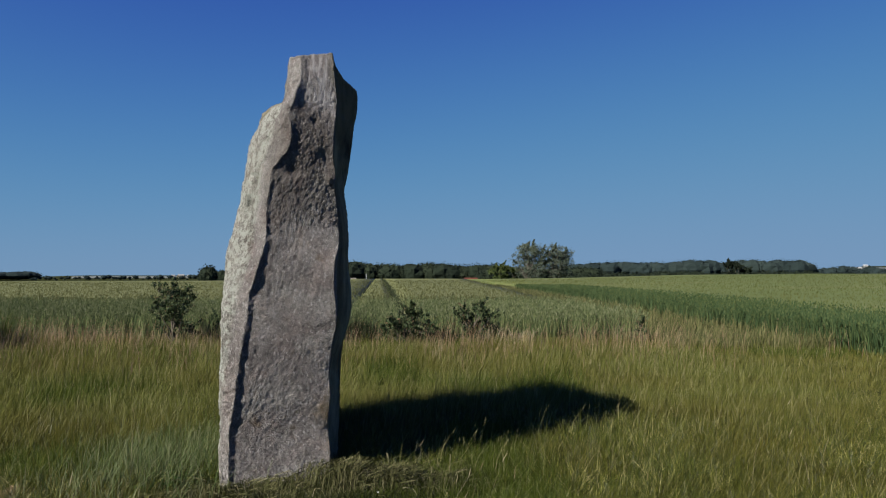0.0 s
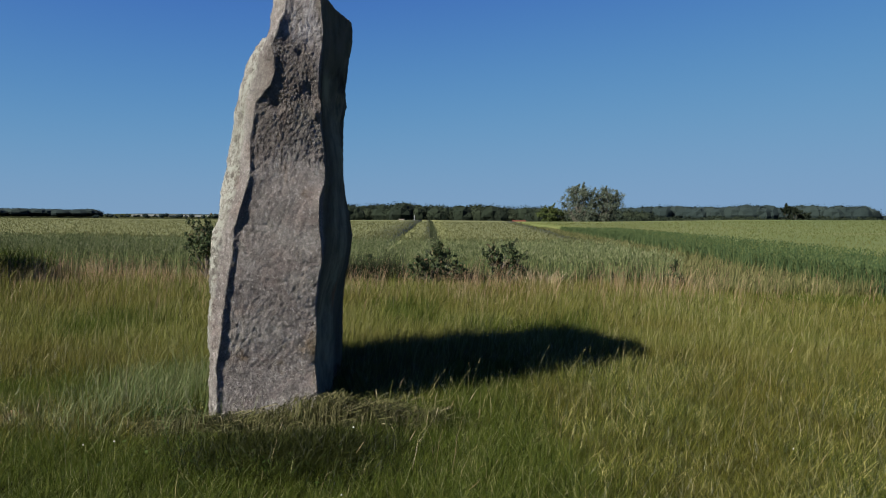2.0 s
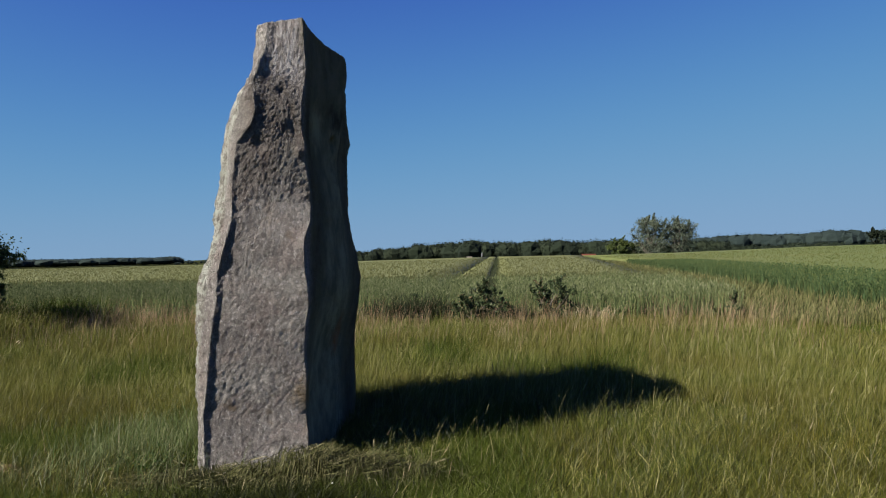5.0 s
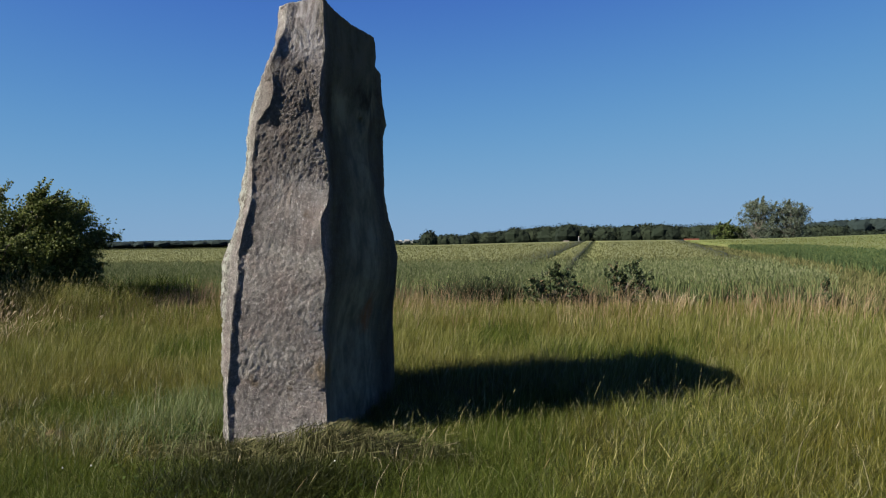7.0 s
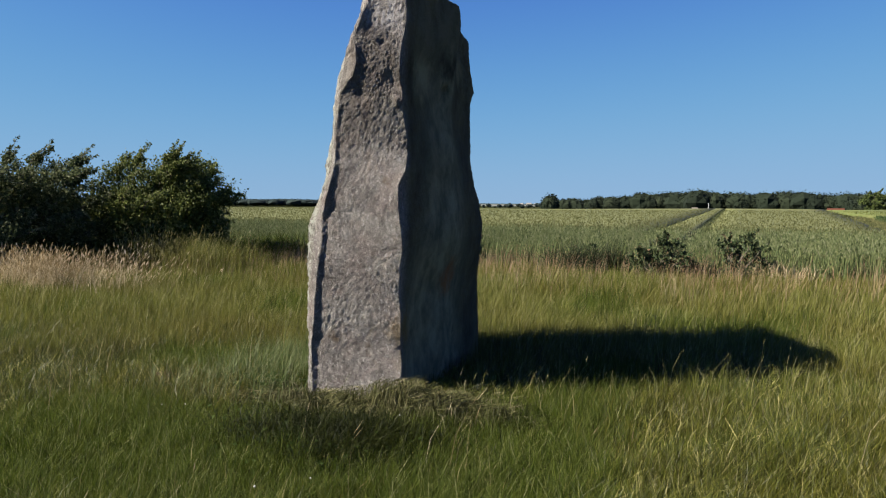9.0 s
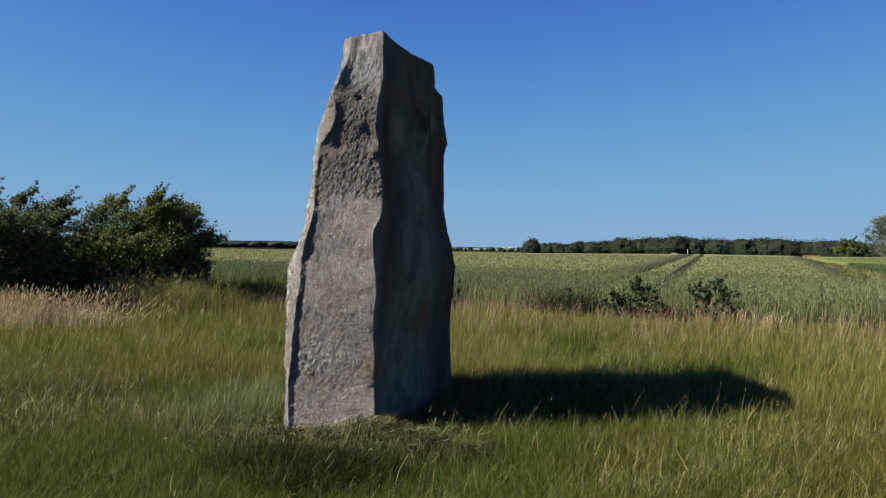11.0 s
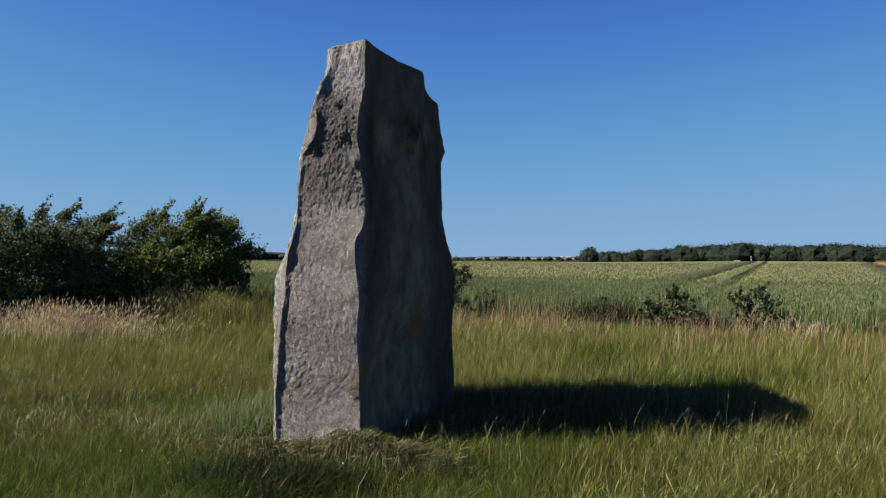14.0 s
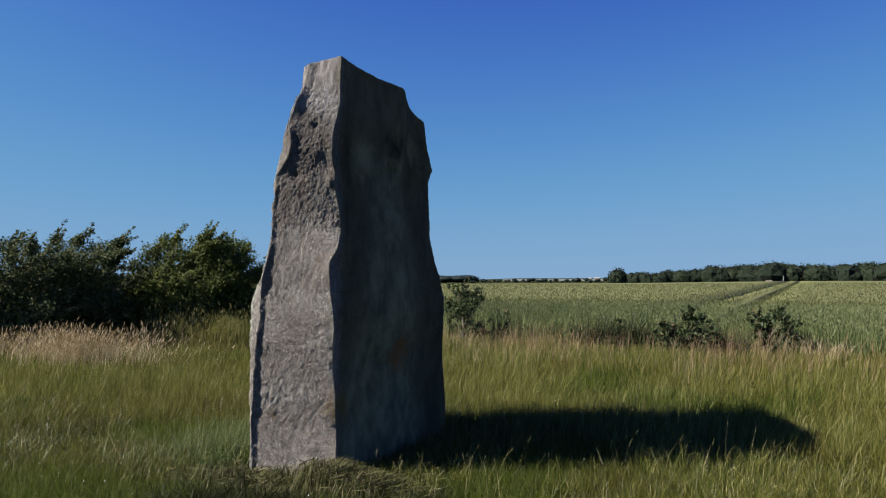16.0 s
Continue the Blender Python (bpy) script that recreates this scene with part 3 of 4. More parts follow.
M_LEAF = leaf_material("hawthorn_leaf", [(0.0, (0.03229, 0.04586, 0.013)), (0.5, (0.07176, 0.09391, 0.0234)), (0.85, (0.1316, 0.1529, 0.0442)), (1.0, (0.2033, 0.202, 0.078))], None, 1, 0.3, 0.55, 0.12)
M_LEAF_GREY = leaf_material("willow_leaf", [(0.0, (0.0264, 0.0384, 0.0144)), (0.5, (0.0576, 0.0744, 0.0288)), (0.85, (0.108, 0.1248, 0.0576)), (1.0, (0.18, 0.186, 0.102))], None, 1, 0.3, 0.55, 0.12)
M_ROSE = leaf_material("dog_rose_leaf", [(0.0, (0.024, 0.040, 0.016)), (0.6, (0.05, 0.07, 0.030)), (0.9, (0.09, 0.105, 0.05)), (1.0, (0.15, 0.10, 0.06))], None, 1, 0.25, 0.45)
M_FAR = leaf_material("far_wood_leaf", [(0.0, (0.011, 0.0165, 0.0105)), (0.5, (0.0145, 0.0215, 0.0125)), (1.0, (0.021, 0.028, 0.0155))], None, 1, 0.15, 0.9)
# haze of the far woods is put into the leaf colour as blue
M_HAZED_WOOD = leaf_material("hazed_wood_leaf", [(0.0, (0.01353, 0.02173, 0.02072)), (0.5, (0.01681, 0.02624, 0.02442)), (1.0, (0.02173, 0.03198, 0.02812))], None, 1, 0.1, 0.9)
# some grey-blue haze is mixed into the poplar leaf colour
M_FARTREE = leaf_material("hazy_poplar_leaf", [(0.0, (0.055, 0.072, 0.048)), (0.5, (0.088, 0.108, 0.075)), (1.0, (0.13, 0.148, 0.108))], None, 1, 0.3, 0.8)
M_YELLOWTREE = leaf_material("bright_willow_leaf", [(0.0, (0.036, 0.054, 0.018)), (0.5, (0.066, 0.09, 0.027)), (1.0, (0.108, 0.132, 0.042))], None, 1, 0.3, 0.8)
M_PETAL = plain("clover_petal", [(0.3, (0.36, 0.352, 0.32)), (0.7, (0.496, 0.488, 0.456))], 60)
M_EARTH = plain("bare_earth", [(0.3, (0.075, 0.042, 0.026)), (0.7, (0.14, 0.085, 0.055))], 30, bump=0.02)
M_BARK = plain("bark", [(0.3, (0.06, 0.05, 0.04)), (0.7, (0.14, 0.12, 0.10))], 12, bump=0.02, stretch=(1, 1, 0.3))

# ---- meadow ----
# where growth is thinned in place of a real dip and its shade
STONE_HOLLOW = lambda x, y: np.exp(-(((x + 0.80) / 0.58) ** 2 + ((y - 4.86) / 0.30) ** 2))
STONE_FOOT = lambda x, y: np.exp(-(((x + 1.35) / 0.75) ** 4 + ((y - 5.55) / 0.45) ** 2))
LUSH = lambda x, y: patchy(x, y, 1.4, 9) * 0.9 + 0.55 * np.exp(-(((x + 1.8) / 3.2) ** 2 + ((y - 4.2) / 2.0) ** 2))


def spikes(foot, tip, w, turn):
    """Straight single-triangle blades."""
    side = np.stack([np.cos(turn), np.sin(turn), 0 * turn], -1) * (w / 2)[:, None]
    v = np.stack([foot - side, foot + side, tip], 1).reshape(-1, 3)
    return v, [np.arange(len(v)).reshape(-1, 3)]


def tussocks(x, y, per, g, reach):
    """Blade feet gathered round tuft centres: place, and the way outwards from the centre."""
    n = len(x) * per
    out = g.normal(0, 1, (n, 2))
    at = np.stack([np.repeat(x, per), np.repeat(y, per)], -1) + out * reach
    return at[:, 0], at[:, 1], out


def meadow_tufts(count, per, r0, r1, power, seed, reach, tall_at, width, fountain, curved):
    """Tufts of long blades over the turf: each tuft has its own height, spread and lean."""
    x, y, r, g = fan(count, r0, r1, -70, 46, power, seed)
    own = g.random(count)
    big = np.clip(patchy(x, y, 0.5, seed + 1) * 0.6 + patchy(x, y, 1.7, seed + 2) * 0.4, 0, 1)
    hh = tall_at(x, y) * (0.45 + 0.55 * own ** 1.5 + 0.55 * big)
    tilt = WIND * (0.2 + 1.1 * patchy(x, y, 0.9, 3)[:, None]) + g.normal(0, 0.20, (count, 2))
    lush = (LUSH(x, y) + 0.35 * g.random(count) > 0.90 + 0.1 * np.clip((y - 6) / 3, 0, 1)).repeat(per)
    h, tilt = hh.repeat(per), tilt.repeat(per, 0)
    x, y, out = tussocks(x, y, per, g, reach)
    keep = (y > 1.0) & (y < 18.9 + 0.3 * np.sin(x)) & ~on_stone(x, y, 0.0) & (x < BARLEY_END(y) + 0.2) & (g.random(len(x)) > 0.95 * STONE_HOLLOW(x, y)) & (g.random(len(x)) > 0.9 * STONE_FOOT(x, y))
    x, y, out, h, tilt, lush = x[keep], y[keep], out[keep], h[keep], tilt[keep], lush[keep]
    n = len(x)
    r = np.hypot(x - 1.3, y - 0.3)
    h = h * (0.5 + 0.6 * g.random(n)) * (1 - 0.6 * STONE_FOOT(x, y))
    lean = tilt + out * fountain + g.normal(0, 0.20, (n, 2))
    w, turn = width(r) * (0.65 + 0.7 * g.random(n)), g.random(n) * np.pi
    foot = np.stack([x, y, ground_z(x, y) - 0.01], -1)
    back = ~lush & (y + 0.9 * g.normal(0, 1, n) > 7.6)
    for pick, mat, name, label in ((lush, M_LUSH, "lush_grass", "dark lush green grass in tufts"), (back, M_MEADOW, "tall_grass", "tall yellowish green meadow grass before the crops"),
                                   (~lush & ~back, M_GRASS, "meadow_grass", "windblown green meadow grass in tufts with yellowing tips")):
        if pick.sum() < 50:
            continue
        if curved:
            made = blades(foot[pick], h[pick], w[pick], lean[pick], turn[pick])
        else:
            made = spikes(foot[pick], (foot + np.concatenate([lean * h[:, None], h[:, None]], 1))[pick], w[pick], turn[pick])
        tagged(mesh_from(name, *made, mat), label, "grass", kind="stuff")


meadow_tufts(10000, 12, 2.6, 9.8, 0.35, 11, 0.034, lambda x, y: 0.19 + 0.10 * np.clip((y - 5.4) / 3.4, 0, 1), lambda r: 0.0016 + 0.00024 * r, 0.30, True)
meadow_tufts(12500, 9, 8.6, 25, 0.45, 12, 0.06, lambda x, y: (0.25 + 0.10 * np.clip((y - 9) / 5, 0, 1)) * (1 - 0.4 * np.clip((x - 4) / 2.5, 0, 1)), lambda r: 0.0014 + 0.0006 * r, 0.22, False)

# the low growth under the far tufts
x, y, r, g = fan(190000, 8.5, 25, -66, 42, 0.5, 15)
keep = (y < 18.9 + 0.3 * np.sin(x)) & (y > -2) & ~on_stone(x, y, 0.0) & (x < BARLEY_END(y) + 0.2)
x, y, r = x[keep], y[keep], r[keep]
n = len(x)
h = (0.13 + 0.22 * patchy(x, y, 0.4, 1)) * (0.65 + 0.5 * g.random(n)) * (1 - 0.35 * np.clip((x - 4) / 2.5, 0, 1))
foot = np.stack([x, y, ground_z(x, y) - 0.01], -1)
tip = foot + np.concatenate([(WIND + g.normal(0, 0.35, (n, 2))) * h[:, None], h[:, None]], 1)
lush = LUSH(x, y) + 0.2 * g.random(n) > 0.80
for pick, mat, name, label in ((lush, M_LUSH, "lush_grass", "dark lush green grass in patches"), (~lush, M_MEADOW, "tall_grass", "yellowish green meadow grass before the crops")):
    tagged(mesh_from(name, *spikes(foot[pick], tip[pick], ((0.0015 + 0.0006 * r) * (0.7 + 0.6 * g.random(n)))[pick], (g.random(n) * np.pi)[pick]), mat), label, "grass", kind="stuff")

# dense short turf between the tufts
x, y, r, g = fan(370000, 2.6, 10.5, -70, 46, 0.1, 16)
keep = ~on_stone(x, y, -0.01) & (x < BARLEY_END(y)) & (y > 0.8) & (g.random(len(x)) > 0.85 * STONE_HOLLOW(x, y)) & (g.random(len(x)) < np.clip(2.1 - y / 6, 0.25, 1))
x, y = x[keep], y[keep]
n = len(x)
clump = patchy(x, y, 0.16, 17) * 0.6 + patchy(x, y, 0.6, 18) * 0.4
h = (0.06 + 0.16 * clump) * (0.55 + 0.7 * g.random(n)) * (1 - 0.45 * STONE_HOLLOW(x, y)) * (1 - 0.7 * STONE_FOOT(x, y))
foot = np.stack([x, y, ground_z(x, y) + 0.2 * h], -1)
tip = foot + np.concatenate([(WIND * 0.6 + g.normal(0, 0.55, (n, 2))) * h[:, None], (0.85 * h)[:, None]], 1)
lush = LUSH(x, y) + 0.6 * np.exp(-(((x + 1.5) / 1.6) ** 2 + ((y - 4.5) / 0.7) ** 2)) + 0.2 * g.random(n) > 0.78
for pick, mat, label in ((~lush, M_TURF, "dense tangled short turf with pale leaf tips"), (lush, M_LUSH, "dark lush short turf in hollows")):
    tagged(mesh_from("turf", *spikes(foot[pick], tip[pick], (0.0030 + 0.0022 * g.random(n))[pick], (g.random(n) * np.pi)[pick]), mat), label, "grass", kind="stuff")

# the meadow goes on behind the path
g = np.random.default_rng(90)
n = 170000
r, a = 10.5 * np.sqrt(g.random(n)), g.random(n) * 2 * np.pi
x, y = 1.3 + r * np.sin(a), 0.3 + r * np.cos(a)
side_on = np.degrees(np.arctan2(x - 1.3, y - 0.3))
drift = g.normal(0, 1, n)
keep = ((r < 2.7 + 0.15 * drift) | (side_on < -70 + 3 * drift) | (side_on > 46 + 3 * drift) | (y < 1.0 + 0.15 * drift)) & (x < BARLEY_END(y) + 0.2)
x, y = x[keep], y[keep]
n = len(x)
h = (0.06 + 0.22 * patchy(x, y, 0.4, 91)) * (0.6 + 0.7 * g.random(n))
foot = np.stack([x, y, ground_z(x, y)], -1)
tip = foot + np.concatenate([(WIND + g.normal(0, 0.45, (n, 2))) * h[:, None], h[:, None]], 1)
shade = g.random(n)
for pick, mat in ((shade < 0.12, M_GRASS), (shade >= 0.12, M_TURF)):
    tagged(mesh_from("meadow_grass", *spikes(foot[pick], tip[pick], (0.009 + 0.006 * g.random(n))[pick], (g.random(n) * np.pi)[pick]), mat), "short green meadow grass along the path", "grass", kind="stuff")

# seeding stalks: thin and pale over the near meadow, thick and reddish in the belt before the crops
def seeding(name, label, count, power, seed, thick_at, mat, h0):
    x, y, r, g = fan(count, 1.9, 25, -68, 44, power, seed)
    keep = (y < 18.9) & ~on_stone(x, y, 0.1) & (g.random(count) < thick_at(x, y)) & (x < BARLEY_END(y) - 0.2) & (y > 1.0)
    x, y, r = x[keep], y[keep], r[keep]
    n = len(x)
    h = h0(y) * (0.7 + 0.5 * g.random(n)) + 0.12 * patchy(x, y, 1.1, 5)
    lean = WIND * (0.5 + 0.8 * g.random((n, 1))) + g.normal(0, 0.22, (n, 2))
    base = np.stack([x, y, ground_z(x, y)], -1)
    stem_v, stem_f = blades(base, h, 0.0020 + 0.0003 * r, lean, g.random(n) * np.pi)
    tips = stem_v.reshape(-1, 5, 3)[:, 4]
    head = heads(tips - np.array([0, 0, 0.02]), 0.045 + 0.04 * g.random(n), 0.0016 + 0.0003 * r, lean * 1.6)
    return tagged(mesh_from(name, *joined((stem_v, stem_f), head), mat), label, "grass", kind="stuff")


seeding("seeding_grass", "tall seeding grass with reddish straw heads", 44000, -0.6, 12,
        lambda x, y: np.clip((y - 11.5) / 5.5, 0.0, 1) ** 1.3 * np.clip(patchy(x, y, 1.6, 4) * 1.9 - 0.25, 0.04, 1) * np.clip((6.5 - x) / 2.5, 0.1, 1), M_PINK, lambda y: np.interp(y, [15.5, 17.5], [0.37, 0.52]))
seeding("seeding_grass", "pale green seeding grass scattered over the meadow", 12000, 0.2, 13,
        lambda x, y: 0.9 * np.clip(patchy(x, y, 1.0, 6) * 2.0 - 0.6, 0.05, 1) * np.clip((y - 3) / 5, 0.2, 1) * np.clip(0.35 + 0.25 * (x + 2.2) + 0.2 * np.clip(y - 6, 0, 4), 0.25, 1) * np.clip((6.5 - x) / 4, 0.2, 1), M_HEADS, lambda y: np.where(y > 8, 0.31, 0.25))


# single long bleached stalks close to the path
g = np.random.default_rng(77)
n = 55
x, y = -4 + 9 * g.random(n), 2.6 + 4.5 * g.random(n)
keep = ~on_stone(x, y, 0.25)
x, y = x[keep], y[keep]
n = len(x)
tall = 0.42 + 0.2 * g.random(n)
for k, (sx, sy, high) in enumerate(((-0.88, 4.62, 0.33), (-0.50, 4.20, 0.34), (0.73, 5.0, 0.36), (0.14, 4.9, 0.33))):      # those close before the stone
    x[k], y[k], tall[k] = sx, sy, high
stem = blades(np.stack([x, y, ground_z(x, y)], -1), tall, np.full(n, 0.0019), WIND * 1.5 + g.normal(0, 0.3, (n, 2)), g.random(n) * np.pi)
ear = heads(stem[0].reshape(-1, 5, 3)[:, 4] - np.array([0, 0, 0.01]), 0.07 + 0.05 * g.random(n), np.full(n, 0.0042), WIND * 2 + g.normal(0, 0.3, (n, 2)))
tagged(mesh_from("bleached_stalks", *joined(stem, ear), M_CREAM), "single bleached grass stalks above the meadow", "grass", kind="stuff")


def tuft_field(name, label, cx, cy, sx, sy, count, h0, mat, seed, width=0.005, head_mat=False, ragged=0.0, sway=0.8, spread=0.4):
    g = np.random.default_rng(seed)
    x, y = g.normal(cx, sx, count), g.normal(cy, sy, count)
    keep = ~on_stone(x, y, -0.02) & (y < 18.8) & (patchy(x, y, 0.45, seed) + 0.25 * g.random(count) > ragged)
    x, y = x[keep], y[keep]
    n = len(x)
    h = h0 * (0.6 + 0.7 * g.random(n)) * (1 - 0.6 * ragged + 1.2 * ragged * patchy(x, y, 0.6, seed + 1))
    lean = WIND * sway + g.normal(0, spread, (n, 2))
    pieces = [blades(np.stack([x, y, ground_z(x, y)], -1), h, np.full(n, width), lean, g.random(n) * np.pi)]
    if head_mat:
        tips = pieces[0][0].reshape(-1, 5, 3)[:, 4]
        pieces.append(heads(tips - np.array([0, 0, 0.03]), 0.08 + 0.06 * g.random(n), np.full(n, 0.017), lean))
    return tagged(mesh_from(name, *joined(*pieces), mat), label, "grass", kind="stuff")


tuft_field("coarse_grass", "pale bluish coarse grass beside the stone", -2.5, 6.5, 0.38, 0.6, 2600, 0.27, M_PALE, 21)
def matted_grass(name, label, x, y, length, rise, mat, seed, heading, spread):
    """Long grass laid over by wind and rain: arching blades that come down again, in swirls."""
    g = np.random.default_rng(seed)
    n = len(x)
    keep = ~on_stone(x, y, 0.0)
    a = heading + (patchy(x, y, 0.16, seed) - 0.5) * 3.0 + g.normal(0, spread, n)
    ways = np.stack([np.cos(a), np.sin(a), 0 * a], -1)
    ln, up = length * (0.55 + 0.7 * g.random(n)), rise * (0.5 + 0.9 * g.random(n)) * (0.6 + 0.8 * patchy(x, y, 0.2, seed + 1))
    foot = np.stack([x, y, ground_z(x, y) + 0.01], -1)
    z = np.array([0, 0, 1.0])
    p1 = foot + ways * (0.22 * ln)[:, None] + z * (0.85 * up)[:, None]
    p2 = foot + ways * (0.62 * ln)[:, None] + z * up[:, None]
    p3 = foot + ways * ln[:, None] + z * (0.45 * up)[:, None]
    side = np.stack([-np.sin(a), np.cos(a), g.normal(0, 0.5, n)], -1) * (0.0016 + 0.0012 * g.random(n))[:, None]
    v = np.stack([foot - side, foot + side, p1 + side, p1 - side, p2 + side * 0.8, p2 - side * 0.8, p3], 1)[keep].reshape(-1, 3)
    o = np.arange(keep.sum())[:, None] * 7
    return tagged(mesh_from(name, v, [np.concatenate([o + np.array([[0, 1, 2, 3]]), o + np.array([[3, 2, 4, 5]])]), o + np.array([[5, 4, 6]])], mat), label, "grass", kind="stuff")


g = np.random.default_rng(22)
n = 2000
matted_grass("withered_grass", "matted withered grass round the foot of the stone", -1.42 + 0.42 * g.normal(0, 1, n), 5.58 + 0.16 * g.normal(0, 1, n), 0.15, 0.085, M_MAT, 22, -0.4, 1.8)
n = 2600
matted_grass("withered_grass", "bleached swirling grass in the lee of the stone", -0.55 + 0.30 * g.normal(0, 1, n), 5.80 + 0.13 * g.normal(0, 1, n), 0.24, 0.16, M_MAT, 23, 0.1, 0.8)
tuft_field("pale_seeding_grass", "pale cream seeding grass before the hedge", -11.7, 10.0, 1.25, 0.6, 4300, 0.58, M_CREAM, 24, 0.005, True, 0.52, 2.2)
tuft_field("hedge_grass", "tall rank grass at the foot of the hedge", -12.0, 13.6, 0.85, 0.45, 900, 0.85, M_HEADS, 25, 0.008, True, 0.5, 1.6)
tuft_field("hedge_grass", "tall green grass at the foot of the hedge", -11.8, 13.9, 1.1, 0.55, 4600, 0.75, M_MEADOW, 26, 0.011, False, 0.35, 1.2)
def low_herbs(cx, cy, sx, sy, count, seed):
    """Short broad-leaved herbs and clover, as loose leaves close to the ground."""
    g = np.random.default_rng(seed)
    x, y = g.normal(cx, sx, count), g.normal(cy, sy, count)
    c = np.stack([x, y, ground_z(x, y) + 0.03 + 0.10 * g.random(count)], -1)
    a = g.random(count) * 2 * np.pi
    s = 0.010 + 0.014 * g.random(count)
    u = np.stack([np.cos(a), np.sin(a), g.normal(0, 0.3, count)], -1) * s[:, None]
    w = np.stack([-np.sin(a), np.cos(a), g.normal(0, 0.3, count)], -1) * s[:, None] * 0.6
    v = np.stack([c - u, c + w, c + u, c - w], 1).reshape(-1, 3)
    return tagged(mesh_from("low_herbs", v, np.arange(4 * count).reshape(count, 4), M_HERB), "dark green clover and low herbs before the stone, partly in place of shade", "herbs", kind="stuff")


tuft_field("rank_weeds", "dark rank weeds along the wheat edge beside the hedge", -12.2, 17.7, 0.8, 0.4, 1700, 0.75, M_LUSH, 36, 0.018, False, 0.3)
# near-black blades stand in for the shade of a hollow
tuft_field("hollow_shade_grass", "tangled grass before the stone, darkened to stand in for a hollow's shade", -0.74, 4.88, 0.38, 0.19, 9500, 0.2, M_HOLLOW_SHADE, 39, 0.006, False, 0.25, 0.6, 0.75)
# dark leaves added where the hollow lies in shade
low_herbs(-1.0, 4.75, 0.45, 0.2, 500, 28)
tuft_field("rank_weeds", "dark rank weeds where a wheel track enters the wheat", -2.6, 18.35, 0.6, 0.15, 750, 0.72, M_WEED, 37, 0.03)
tuft_field("rank_weeds", "dark rank weeds at the foot of the dog rose", -0.5, 18.3, 0.35, 0.15, 260, 0.5, M_WEED, 38, 0.03)
# dark blades along the tracks take the place of shade between crop walls
g = np.random.default_rng(95)
for track, n, high in ((TRACK_A, 1500, 0.32), (TRACK_B, 8000, 0.56)):
    y = 19 + 130 * g.random(n) ** 1.7
    x = track(y) + 0.04 + g.normal(0, 0.11, n)
    tagged(mesh_from("rank_weeds", *blades(np.stack([x, y, ground_z(x, y)], -1), high * (0.7 + 0.6 * g.random(n)), 0.012 + 0.0011 * y, WIND + g.normal(0, 0.3, (n, 2)), g.random(n) * np.pi), M_WEED),
           "dark rank weeds in a wheel track, standing in for its shade", "weeds", kind="stuff")
low_herbs(-2.25, 5.9, 0.16, 0.16, 400, 29)
def clover_flowers(count, seed):
    """Small white clover heads, as little faceted balls on the grass."""
    g = np.random.default_rng(seed)
    pieces = []
    for k in range(count):
        x0, y0 = -2.5 + 5 * g.random(), 2.6 + 2.6 * g.random()
        c = np.array([x0, y0, float(ground_z(x0, y0)) + 0.17 + 0.06 * g.random()])
        r = 0.0055 + 0.003 * g.random()
        v = c + r * np.array([(1, 0, 0), (0, 1, 0), (-1, 0, 0), (0, -1, 0), (0, 0, 1.1), (0, 0, -0.8)])
        f = np.array([(0, 1, 4), (1, 2, 4), (2, 3, 4), (3, 0, 4), (1, 0, 5), (2, 1, 5), (3, 2, 5), (0, 3, 5)])
        pieces.append((v, [f]))
    return tagged(mesh_from("clover_flowers", *joined(*pieces), M_PETAL, True), "scattered small white clover flowers in the grass", "flowers", kind="stuff")


def molehill(x0, y0, r, seed):
    """A flattened heap of crumbly earth."""
    g = np.random.default_rng(seed)
    rr = np.linspace(0, 1, 9)
    a = np.arange(28) * 2 * np.pi / 28
    Rr, Aa = np.meshgrid(rr, a, indexing="ij")
    X0, Y0 = Rr * r * np.cos(Aa) * 1.2, Rr * r * np.sin(Aa)
    Z0 = 0.11 * np.cos(Rr * np.pi / 2) ** 1.3 - 0.03 + g.normal(0, 0.008, Rr.shape) * (Rr > 0) * (Rr < 1)
    ob = mesh_from("molehill", np.stack([X0, Y0, Z0], -1).reshape(-1, 3), grid_faces(9, 28, True)[:, ::-1], M_EARTH, True)
    ob.location = (x0, y0, float(ground_z(x0, y0)))
    return tagged(ob, "low heap of bare reddish earth in the grass", "molehill")


clover_flowers(15, 81)
molehill(-3.3, 5.7, 0.2, 82)
tuft_field("dry_tuft", "bleached dry grass tuft at the field edge", 1.8, 18.1, 0.27, 0.15, 150, 0.46, M_CREAM, 27, 0.014, False, 0.3)

